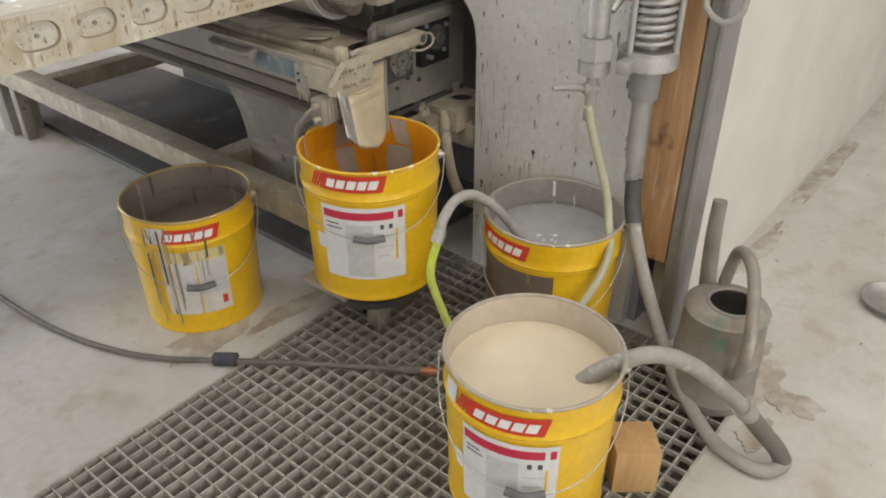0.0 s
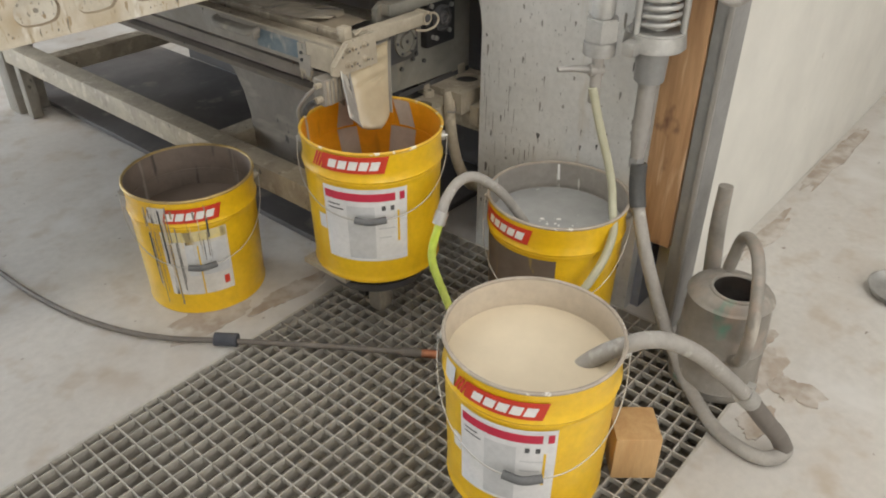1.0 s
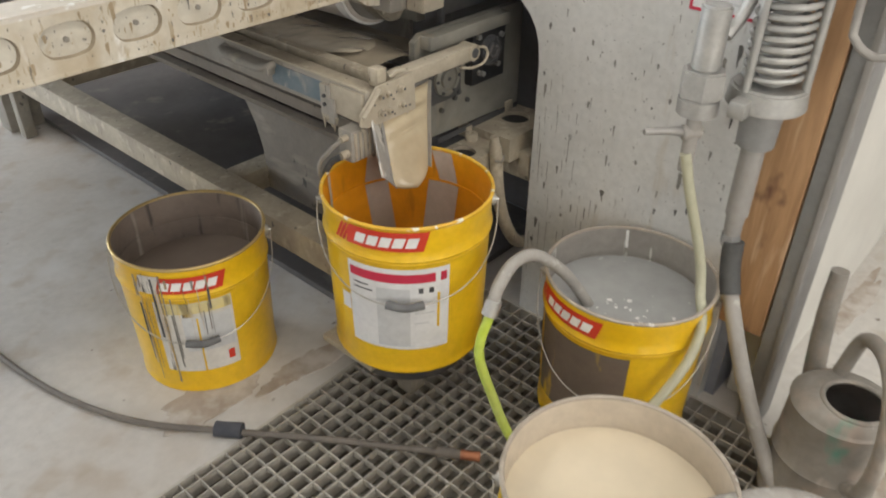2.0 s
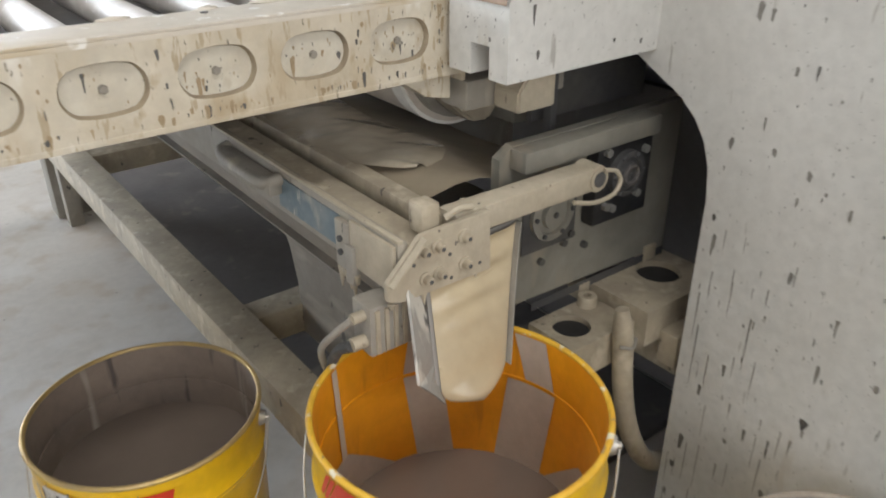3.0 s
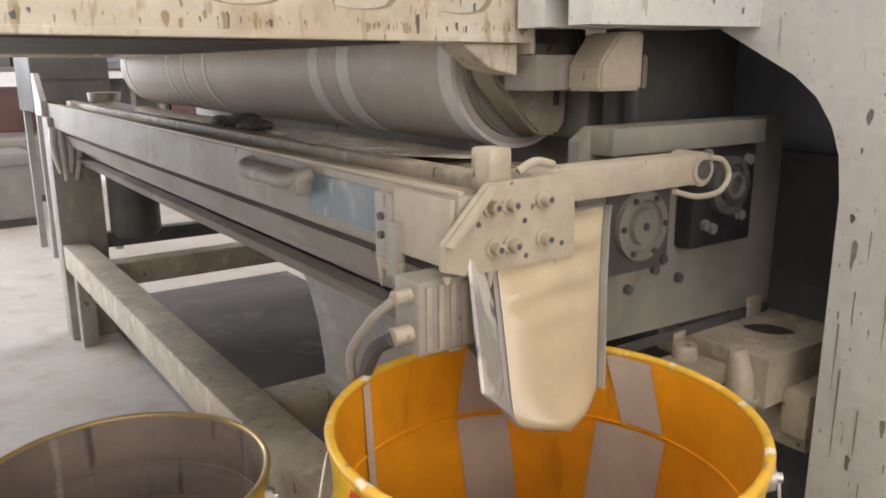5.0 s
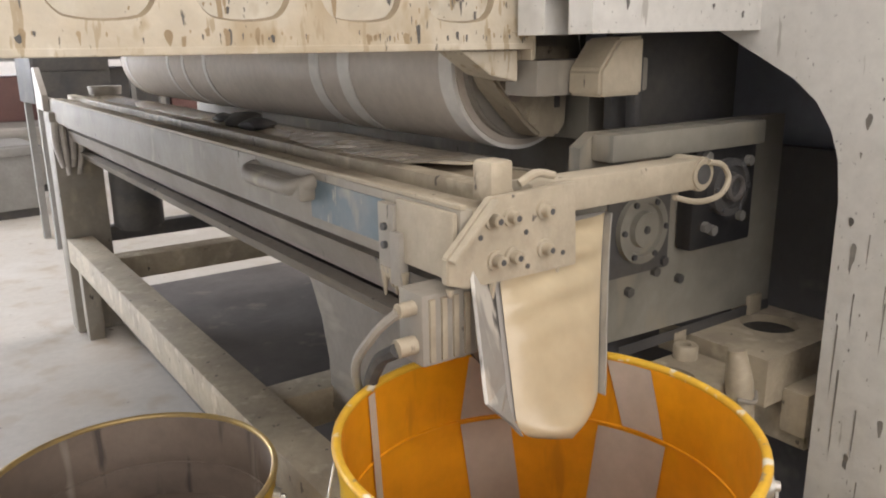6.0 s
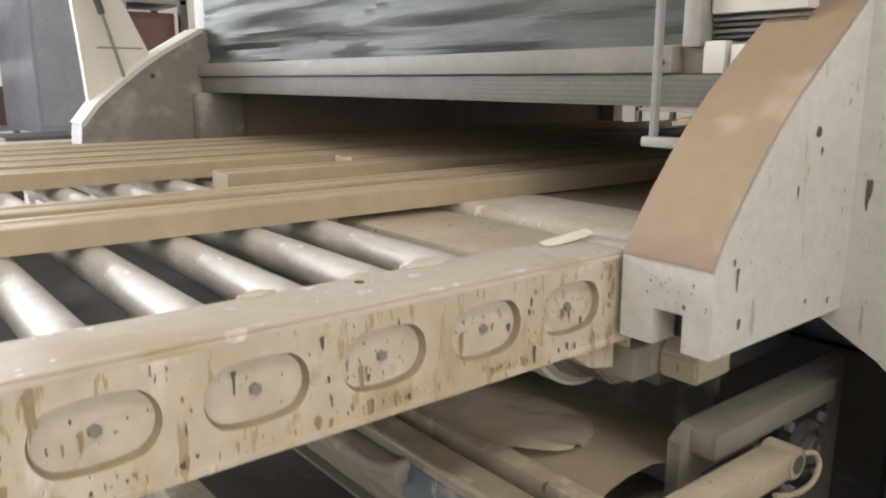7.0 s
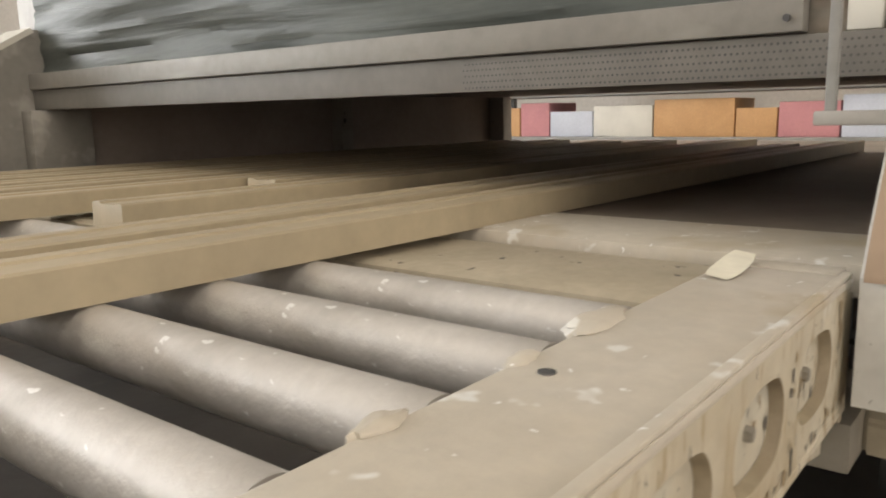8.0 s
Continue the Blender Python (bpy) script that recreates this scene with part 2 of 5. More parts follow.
    "cable": surface("grey_cable", (0.19, 0.165, 0.14), (0.13, 0.115, 0.1), 0.55, 0, 14),
    "clear_hose": surface("milky_hose", (0.47, 0.455, 0.33), (0.38, 0.365, 0.25), 0.35, 0, 10),
    "green_hose": surface("neon_hose", (0.52, 0.66, 0.06), (0.60, 0.70, 0.22), 0.35, 0, 10),
    "copper": surface("copper_fitting", (0.50, 0.21, 0.11), (0.38, 0.16, 0.09), 0.4, 0.5, 20),
    "rubber": surface("blue_black_rubber", (0.05, 0.055, 0.07), (0.08, 0.08, 0.09), 0.6, 0, 20),
    "wood": surface("pine_wood", (0.58, 0.37, 0.17), (0.48, 0.28, 0.115), 0.55, 0, 5, 40, 0.15, stretch=(9, 9, 1)),
    "wood_red": surface("stained_plank", (0.50, 0.30, 0.15), (0.33, 0.18, 0.085), 0.55, 0, 5, 40, 0.25, [((0.16, 0.08, 0.045), 16, 0.62, 0.72, (1, 1, 0.6)), ((0.60, 0.42, 0.26), 9, 0.58, 0.7, (4, 4, 0.5))], stretch=(10, 10, 0.8)),
    "grey_post": surface("grey_steel_post", (0.32, 0.315, 0.305), (0.25, 0.245, 0.235), 0.45, 0.2, 9, 80, 0.15),
    "wall_white": surface("cream_white_wall", (0.70, 0.68, 0.62), (0.66, 0.635, 0.575), 0.42, 0, 1.1, 5, 0.03, [((0.50, 0.46, 0.40), 30, 0.72, 0.76, (1, 1, 0.5))]),
    "hall": surface("hall_plaster", (0.66, 0.64, 0.61), (0.60, 0.58, 0.55), 0.7, 0, 1.2, 30, 0.05),
    "tan_tape": surface("tan_masking_paper", (0.335, 0.24, 0.168), (0.285, 0.20, 0.138), 0.5, 0, 3.5, 40, 0.04, [((0.52, 0.43, 0.36), 9, 0.58, 0.80, (1, 1, 1))]),
    "board": surface("coated_board", (0.47, 0.395, 0.275), (0.41, 0.34, 0.235), 0.28, 0, 4, 50, 0.05, vary=0.06),
    "belt": surface("conveyor_belt", (0.25, 0.205, 0.165), (0.19, 0.155, 0.125), 0.45, 0, 5, 60, 0.1),
    "roll_paper": surface("brown_paper_roll", (0.66, 0.59, 0.51), (0.60, 0.535, 0.46), 0.40, 0, 4, 60, 0.05),
    "roll_band": surface("pale_band", (0.88, 0.86, 0.81), (0.84, 0.81, 0.76), 0.5, 0, 9),
    "blue": surface("faded_blue_sticker", (0.12, 0.17, 0.205), (0.20, 0.225, 0.235), 0.45, 0, 22, 60, 0.05, [((0.34, 0.33, 0.295), 26, 0.52, 0.66, (1, 1, 0.6)), ((0.52, 0.48, 0.41), 60, 0.60, 0.66, (1, 1, 0.4))]),
    "lip_grey": surface("perforated_lip_grey", (0.19, 0.178, 0.162), (0.15, 0.14, 0.127), 0.5, 0.1, 6, 70, 0.08),
    "hood_grey": surface("hood_aluminium", (0.37, 0.35, 0.325), (0.30, 0.285, 0.262), 0.4, 0.2, 5, 70, 0.08),
    "paper": surface("paper_sheet", (0.78, 0.74, 0.62), (0.72, 0.68, 0.56), 0.6, 0, 9),
}


M["wet_film"].node_tree.nodes["Principled BSDF"].inputs["IOR"].default_value = 2.0


def plastic_sheet():
    m, t, p = nodes_of("crumpled_plastic")
    p.inputs["Base Color"].default_value = (0.42, 0.45, 0.42, 1)
    p.inputs["Roughness"].default_value = 0.42
    p.inputs["Specular IOR Level"].default_value = 0.3
    col = mix(t, ramp(t, tex(t, 5, 5, 0.6, (1, 1, 5)), 0.35, 0.7), (0.058, 0.066, 0.061), (0.10, 0.11, 0.10))
    t.links.new(col, p.inputs["Base Color"])
    b = t.nodes.new("ShaderNodeBump")
    b.inputs["Strength"].default_value, b.inputs["Distance"].default_value = 0.4, 0.01
    t.links.new(tex(t, 11, 4, 0.55, (1, 0.22, 3), 0.8), b.inputs["Height"])
    t.links.new(b.outputs[0], p.inputs["Normal"])
    return m


M["plastic"] = plastic_sheet()
# brown of the pocket edges: dirt together with painted edge shade
M["pocket_dirt"] = surface("pocket_dirt", (0.24, 0.19, 0.13), (0.36, 0.30, 0.21), 0.6, 0, 14, 70, 0.2)


# ---- mesh helpers ----
def bm_box(x0, x1, y0, y1, z0, z1, bevel=0.0, bm=None):
    bm = bm or bmesh.new()
    r = bmesh.ops.create_cube(bm, size=1)
    bmesh.ops.scale(bm, vec=(x1 - x0, y1 - y0, z1 - z0), verts=r["verts"])
    bmesh.ops.translate(bm, vec=((x0 + x1) / 2, (y0 + y1) / 2, (z0 + z1) / 2), verts=r["verts"])
    if bevel:
        ed = list({e for v in r["verts"] for e in v.link_edges})
        bmesh.ops.bevel(bm, geom=ed, offset=bevel, segments=2, affect="EDGES", profile=0.6)
    return bm


def bm_cyl(p0, p1, r0, r1=None, seg=24, bevel=0.0, bm=None):
    bm = bm or bmesh.new()
    p0, p1 = Vector(p0), Vector(p1)
    d = p1 - p0
    r = bmesh.ops.create_cone(bm, cap_ends=True, segments=seg, radius1=r0, radius2=r0 if r1 is None else r1, depth=d.length)
    if bevel:
        ed = [e for e in {e for v in r["verts"] for e in v.link_edges} if any(len(f.verts) > 4 for f in e.link_faces)]
        r = {"verts": list({v for e in ed for v in e.verts})}
        out = bmesh.ops.bevel(bm, geom=ed, offset=bevel, segments=2, affect="EDGES")
        vs = list({v for f in out["faces"] for v in f.verts} | {v for v in r["verts"] if v.is_valid})
        seen = set(vs)
        stack = list(vs)
        while stack:
            for e in stack.pop().link_edges:
                for v in e.verts:
                    if v not in seen:
                        seen.add(v)
                        stack.append(v)
        r = {"verts": list(seen)}
    m = Matrix.Translation((p0 + p1) / 2) @ d.to_track_quat("Z", "Y").to_matrix().to_4x4()
    bmesh.ops.transform(bm, matrix=m, verts=r["verts"])
    return bm


def bm_lathe(profile, seg=48, a0=0.0, a1=360.0, bm=None):
    """Turns a profile of (radius, z) round z."""
    bm = bm or bmesh.new()
    full = abs(a1 - a0) >= 359.9
    n = seg if full else seg + 1
    rings = []
    for k in range(n):
        a = radians(a0 + (a1 - a0) * k / seg)
        rings.append([bm.verts.new((r * math.cos(a), r * math.sin(a), z)) for r, z in profile])
    for k in range(seg):
        p, q = rings[k], rings[(k + 1) % n]
        for j in range(len(profile) - 1):
            bm.faces.new((p[j], q[j], q[j + 1], p[j + 1]))
    bmesh.ops.remove_doubles(bm, verts=bm.verts, dist=1e-6)
    return bm


def bm_disc(r, z, seg=48, rings=10, wave=0.0, bm=None):
    """A disc with a slightly moving height."""
    prof = [(max(1e-4, r * k / rings), z) for k in range(rings + 1)]
    bm = bm_lathe(prof, seg, bm=bm)
    if wave:
        for v in bm.verts:
            v.co.z += wave * noise.noise(v.co * 30)
    return bm


def smooth_line(pts, per=8):
    pts = [Vector(p) for p in pts]
    out = []
    ext = [pts[0] * 2 - pts[1]] + pts + [pts[-1] * 2 - pts[-2]]
    for k in range(1, len(ext) - 2):
        a, b, c, d = ext[k - 1:k + 3]
        for j in range(per):
            s = j / per
            out.append(0.5 * ((2 * b) + (c - a) * s + (2 * a - 5 * b + 4 * c - d) * s * s + (3 * b - a - 3 * c + d) * s ** 3))
    out.append(pts[-1])
    return out


def bm_tube(pts, r, seg=12, per=8, smooth=True, bm=None):
    bm = bm or bmesh.new()
    line = smooth_line(pts, per) if smooth else [Vector(p) for p in pts]
    up, prev = Vector((0.137, 0.291, 0.947)), []
    for k, p in enumerate(line):
        d = (line[min(k + 1, len(line) - 1)] - line[max(k - 1, 0)]).normalized()
        u = (up - d * up.dot(d)).normalized()
        w = d.cross(u)
        up = u
        rr = r(k / (len(line) - 1)) if callable(r) else r
        ring = [bm.verts.new(p + (u * math.cos(2 * math.pi * j / seg) + w * math.sin(2 * math.pi * j / seg)) * rr) for j in range(seg)]
        for j in range(seg) if prev else ():
            bm.faces.new((prev[j], prev[(j + 1) % seg], ring[(j + 1) % seg], ring[j]))
        if not prev:
            bm.faces.new(ring[::-1])
        prev = ring
    bm.faces.new(prev)
    return bm


def bm_prism(poly, axis, a, b, bevel=0.0, bm=None):
    """Extrudes a polygon from a to b along an axis. The polygon's coordinates are the other two axes in order."""
    bm = bm or bmesh.new()

    def at(p, h):
        return {"x": (h, p[0], p[1]), "y": (p[0], h, p[1]), "z": (p[0], p[1], h)}[axis]

    va, vb = [bm.verts.new(at(p, a)) for p in poly], [bm.verts.new(at(p, b)) for p in poly]
    n = len(poly)
    fs = [bm.faces.new(va), bm.faces.new(vb[::-1])]
    fs += [bm.faces.new((va[k], vb[k], vb[(k + 1) % n], va[(k + 1) % n])) for k in range(n)]
    bmesh.ops.recalc_face_normals(bm, faces=bm.faces)
    if bevel:
        bmesh.ops.bevel(bm, geom=list({e for f in fs for e in f.edges}), offset=bevel, segments=2, affect="EDGES")
    return bm


def mesh_of(name, bm, material, smooth=True, angle=38):
    me = bpy.data.meshes.new(name)
    bmesh.ops.recalc_face_normals(bm, faces=bm.faces)
    for f in bm.faces:
        f.smooth = smooth
    if smooth:
        for e in bm.edges:
            if len(e.link_faces) == 2 and e.calc_face_angle(0) > radians(angle):
                e.smooth = False
    bm.to_mesh(me)
    bm.free()
    for m in material if isinstance(material, (list, tuple)) else [material]:
        me.materials.append(M[m] if isinstance(m, str) else m)
    return me


def part(name, bm, material, parent, label="", smooth=True):
    ob = new(name, mesh_of(name, bm, material, smooth))
    ob.parent = parent
    return tagged(ob, label)


def thing(name, label, category, loc=(0, 0, 0), rz=0.0, group="", rx=0.0, ry=0.0):
    ob = new(name)
    ob.empty_display_size = 0.05
    ob.matrix_world = pose(*loc, rx, ry, rz)
    return tagged(ob, label, category, group)


def structure(name, bm, material, label, smooth=True):
    return tagged(new(name, mesh_of(name, bm, material, smooth)), label, "", "", "structure")


# ---- hall ----
X0, X1, Y0, Y1, TOP = -5.0, 9.0, -3.5, 8.5, 4.5
GX0, GX1, GY0, GY1 = -0.45, 1.49, 0.358, 1.29


def floor_sheet():
    bm = bmesh.new()
    xs, ys = [X0, GX0, GX1, X1], [Y0, GY0, GY1, Y1]
    g = [[bm.verts.new((x, y, 0)) for y in ys] for x in xs]
    for i in range(3):
        for j in range(3):
            if (i, j) != (1, 1):
                bm.faces.new((g[i][j], g[i + 1][j], g[i + 1][j + 1], g[i][j + 1]))
    return structure("floor", bm, "concrete", "worn stained grey concrete workshop floor", False)


floor_sheet()
pit = bmesh.new()
bm_box(GX0, GX1, GY0, GY1, -0.34, -0.30, bm=pit)
bm_box(GX0 - 0.05, GX0, GY0 - 0.05, GY1 + 0.05, -0.34, -0.003, bm=pit)
bm_box(GX1, GX1 + 0.05, GY0 - 0.05, GY1 + 0.05, -0.34, -0.003, bm=pit)
bm_box(GX0, GX1, GY0 - 0.05, GY0, -0.34, -0.003, bm=pit)
bm_box(GX0, GX1, GY1, GY1 + 0.05, -0.34, -0.003, bm=pit)
structure("drain_pit", pit, "pit", "dark dirty drain pit below the floor grating", False)

structure("wall_south", bm_box(X0, X1, Y0 - 0.2, Y0, 0, TOP), "hall", "plain plastered hall wall", False)
structure("wall_north", bm_box(X0, X1, Y1, Y1 + 0.2, 0, TOP), "hall", "plain plastered hall wall", False)
structure("wall_west", bm_box(X0 - 0.2, X0, Y0 - 0.2, Y1 + 0.2, 0, TOP), "hall", "plain plastered hall wall", False)
structure("wall_east", bm_box(X1, X1 + 0.2, Y0 - 0.2, Y1 + 0.2, 0, TOP), "hall", "plain plastered hall wall", False)
structure("ceiling", bm_box(X0 - 0.2, X1 + 0.2, Y0 - 0.2, Y1 + 0.2, TOP, TOP + 0.2), "hall", "plain pale hall ceiling", False)

# white side wall of the spray cabin, running away from the corner post
structure("wall_cabin", bm_box(1.56, 5.2, 0.60, 0.66, 0.0, 2.4, 0.004), "wall_white", "smooth cream-white cabin side wall standing on the floor", False)

# ---- buckets ----
BH, BR0, BR1, BEAD = 0.31, 0.1395, 0.1485, 0.063


def bucket_radius(z):
    return BR0 + (BR1 - BR0) * z / BH


def bm_patch(a0, a1, z0, z1, off=0.0008, skew=0.0, seg=16):
    """A thin sheet that lies on the bucket's wall between two angles and two heights."""
    bm = bmesh.new()
    rows = []
    for j in range(3):
        z = z0 + (z1 - z0) * j / 2
        rows.append([])
        for k in range(seg + 1):
            a = radians(a0 + (a1 - a0) * k / seg + skew * (j / 2 - 0.5))
            r = bucket_radius(z) + off
            rows[-1].append(bm.verts.new((r * math.cos(a), r * math.sin(a), z)))
    for j in range(2):
        for k in range(seg):
            bm.faces.new((rows[j][k], rows[j][k + 1], rows[j + 1][k + 1], rows[j + 1][k]))
    return bm


def bucket(name_label, loc, face, inside, rim, liquid, level, logo_at, label_at, label_mat, bail, kind="clean", rz=0.0, up=0.0, tab=False):
    """A paint bucket with its rim, logo patch, label, wire bail and filling. face: the way, in degrees, in which its front points."""
    b = thing("paint_bucket", name_label, "paint bucket", loc, rz, "paint buckets")
    prof = [(0.001, 0.004), (BR0 - 0.006, 0.004), (BR0 - 0.004, 0.0), (BR0 + 0.001, 0.0), (BR0 + 0.0025, 0.004), (BR0 + 0.0015, 0.008)]
    for k in range(30):
        z = 0.012 + (BH - 0.012) * k / 29
        r = bucket_radius(z)
        r += 0.0042 * math.exp(-((z - (BH - BEAD)) / 0.006) ** 2) + 0.0016 * math.exp(-((z - (BH - 0.012)) / 0.006) ** 2)
        prof.append((r, z))
    part("shell", bm_lathe(prof, 72), "yellow", b)
    inner = [(bucket_radius(level) - 0.003, level - 0.01)] + [(bucket_radius(z) - 0.003 + 0.003 * math.exp(-((z - (BH - BEAD)) / 0.006) ** 2), z) for z in np.linspace(level, BH, 14)]
    part("inside_wall", bm_lathe(inner, 72), inside, b, "paint-coated inner wall")
    part("rim", bm_lathe([(BR1 + 0.0035 * math.cos(t), BH + 0.0035 * math.sin(t)) for t in np.linspace(0, 2 * math.pi, 13)], 72), rim, b, "rolled rim with dried paint")
    part("paint", bm_disc(bucket_radius(level) - 0.0025, level, 64, 12, 0.0006), liquid, b, "liquid paint filling")
    for zb in (BH - BEAD, BH - BEAD - 0.0055):
        rb = bucket_radius(zb) + 0.0016
        part("bead", bm_tube([(rb * math.cos(t), rb * math.sin(t), zb) for t in np.linspace(0, 2 * math.pi, 49)], 0.0014, 8, 1, False), "yellow", b, "pressed ring bead")
    # red logo patch with plain white shapes
    a = logo_at
    zl, zh = BH - 0.054 + up, BH - 0.017 + up
    logo = part("logo_patch", bm_patch(a - 23, a + 29, zl, zh, 0.0026, 4), "red", b, "red slanted logo patch")
    for k in range(3):
        part("stripe", bm_patch(a - 31.5 + 3.1 * k, a - 29.2 + 3.1 * k, zl + 0.001, zh - 0.001, 0.0028, 7, 3), "red", logo)
    for k in range(5):
        part("white_mark", bm_patch(a - 17 + 8.4 * k, a - 10.2 + 8.4 * k, zl + 0.008, zh - 0.010, 0.0034, 2.5, 4), "white_print", logo)
    part("inner_bead", bm_lathe([(bucket_radius(BH - BEAD) - 0.0022 + 0.0014 * math.cos(t), BH - BEAD + 0.0014 * math.sin(t)) for t in np.linspace(0, 2 * math.pi, 9)], 64), inside, b, "pressed ring inside the wall")
    # label
    l0, l1 = label_at
    lab = part("label", bm_patch(l0, l1, BH - 0.252, BH - 0.078, 0.0016), label_mat, b, "large printed paper label")
    if kind == "clean":
        w = l1 - l0
        part("red_strip", bm_patch(l0 + 2, l0 + w * 0.86, BH - 0.106, BH - 0.088, 0.0022), "crimson", lab)
        part("red_square", bm_patch(l1 - w * 0.09, l1 - w * 0.03, BH - 0.106, BH - 0.088, 0.0022, 0, 4), "crimson", lab)
        part("picture", bm_patch(l0 + w * 0.30, l0 + w * 0.62, BH - 0.245, BH - 0.118, 0.0022), "label_grey", lab)
        for k in range(3):
            part("print_line", bm_patch(l0 + w * 0.66, l0 + w * (0.9 - 0.05 * k), BH - 0.150 - 0.022 * k, BH - 0.147 - 0.022 * k, 0.0022, 0, 5), "label_grey", lab)
        for k in range(2):
            part("print_line", bm_patch(l0 + w * 0.06, l0 + w * (0.22 + 0.04 * k), BH - 0.120 - 0.01 * k, BH - 0.117 - 0.01 * k, 0.0022, 0, 5), "ink", lab)
        part("print_mark", bm_patch(l0 + w * 0.70, l0 + w * 0.745, BH - 0.128, BH - 0.117, 0.0022, 0, 3), "ink", lab)
        part("print_mark", bm_patch(l0 + w * 0.80, l0 + w * 0.845, BH - 0.128, BH - 0.117, 0.0022, 0, 3), "ink", lab)
        part("yellow_bar", bm_patch(l1 - w * 0.12, l1 - w * 0.095, BH - 0.205, BH - 0.130, 0.0022, 0, 3), "yellow", lab)
        part("side_tab", bm_patch(l0 - 9, l0 - 0.5, BH - 0.19, BH - 0.155, 0.0016, 0, 5), "label", b, "small white paper tab")
    if kind == "stained":
        rng = random.Random(4)
        fo = bmesh.new()
        for k in range(26):
            rr, an = 0.105 * rng.random() ** 0.7, radians(face + rng.uniform(-70, 70))
            size = 0.0016 + 0.005 * rng.random() ** 2
            c = Vector((rr * math.cos(an), rr * math.sin(an), level + 0.0008))
            fo.faces.new([fo.verts.new(c + Vector((size * rng.uniform(0.5, 1.3) * math.cos(q * math.pi / 4), size * rng.uniform(0.5, 1.3) * math.sin(q * math.pi / 4), 0.0))) for q in range(8)])
        part("foam", fo, "white_print", b, "thin white foam flecks", False)
        for a0, z0 in ((31, 0.030), (108, 0.006)):
            part("paint_run", bm_patch(a0, a0 + 2.2, BH - z0 - 0.012, BH - 0.003, -0.0044, 1, 3), "white_print", b, "white dried drip inside the rim")
    if tab:
        part("white_tab", bm_patch(a - 47, a - 34.5, BH - 0.062, BH - 0.012, 0.0024, 4, 6), "label", b, "blank white paper tab beside the logo")
    if kind == "dripped":
        rng = random.Random(7)
        for k in range(46):
            a0 = l0 - 12 + rng.random() ** 1.3 * 56
            top = BH - 0.006 - rng.random() * 0.11
            long = 0.02 + rng.random() ** 2 * 0.17
            part("paint_drip", bm_patch(a0, a0 + 0.25 + rng.random() ** 3 * 1.7, max(0.03, top - long), top, 0.0036 + 0.0002 * (k % 5), rng.uniform(-0.6, 0.6), 3), ("ink", "taupe_in", "splash_grey", "splash_brown", "splash_grey", "cream_in", "yellow")[k % 7], b)
        w = l1 - l0
        part("yellow_wash", bm_patch(l0 + 2, l1 - 1, BH - 0.104, BH - 0.079, 0.0021, 0, 10), "ochre_wash", lab, "yellow wash over the label's top")
        part("picture", bm_patch(l0 + w * 0.34, l1 - 2, BH - 0.198, BH - 0.112, 0.0022, 0, 10), "label_grey", lab)
        part("white_smear", bm_patch(l0 - 8, l0 + 8, BH - 0.056, BH - 0.014, 0.0030, 5, 6), "label_dirty", b, "pale smear of washed paint")
        part("hazard_mark", bm_patch(l1 - 9, l1 - 4, BH - 0.235, BH - 0.212, 0.0024, 0, 4), "red", lab)
    if inside == "yellow_in":
        for a0, a1, z0, mat, sk in ((61, 77, BH - 0.060, "run_taupe", -4), (6, 22, BH - 0.060, "run_taupe", 7), (57, 76, level, "run_taupe", 6), (4, 30, level, "run_taupe", -5), (116.5, 120.5, level, "cream_in", 2), (100, 240, level, "taupe_run", 30), (-60, -8, level, "taupe_run", -24)):
            if mat == "taupe_run":
                part("paint_run", bm_patch(a0, a1, z0, z0 + 0.06, -0.0044, sk, 24), "run_taupe", b, "dried paint run inside")
                continue
            part("paint_run", bm_patch(a0, a1, z0, BH - 0.002 if z0 > BH - 0.061 or mat == "cream_in" else BH - BEAD - 0.002, -0.0047, sk, 8), mat, b, "dried paint run inside")
    # wire bail with its ears
    for s in (-90, 90):
        ang = radians(face + s)
        r = BR1
        c = Vector((r * math.cos(ang), r * math.sin(ang), BH - 0.028))
        out = Vector((math.cos(ang), math.sin(ang), 0))
        ear = part("ear", bm_cyl(c - out * 0.002, c + out * 0.007, 0.012, 0.009, 16), "wire", b, "pressed steel ear")
        part("rivet", bm_cyl(c + out * 0.006, c + out * 0.012, 0.004, 0.0035, 10), "wire", ear)
    pts = []
    for k in range(17):
        u = -1 + k / 8
        ang = radians(face) + u * math.pi / 2
        drop = 0.03 + bail * (1 - abs(u) ** 2.2)
        rr = BR1 + 0.010 + 0.004 * (1 - abs(u))
        pts.append((rr * math.cos(ang), rr * math.sin(ang), BH - drop))
    part("bail", bm_tube(pts, 0.0012, 8, 4), "wire", b, "thin wire carrying bail")
    part("grip", bm_tube([pts[7], Vector(pts[8]) + Vector((math.cos(radians(face)), math.sin(radians(face)), 0)) * 0.004, pts[9]], 0.0075, 12, 4), "grip", b, "grey plastic grip")
    return b


bucket("yellow metal paint bucket with black drips over its label", (0.910, 1.561, 0), 238, "taupe_in", "rim_gold", "taupe_liquid", BH - 0.105, 232, (205, 264), "label_dirty", 0.135, "dripped")
bucket("yellow metal paint bucket on a shelf catching running cream paint", (1.112, 1.144, 0.174), 222, "yellow_in", "rim_yellow", "taupe_liquid", BH - 0.185, 207, (181, 252), "label", 0.112, up=0.012)
bucket("yellow metal bucket of grey liquid with a dark stained label", (1.330, 0.808, 0.0365), 205, "grey_in", "rim_grey", "grey_liquid", BH - 0.062, 163, (138, 214), "label_brown", 0.15, "stained", up=0.005)
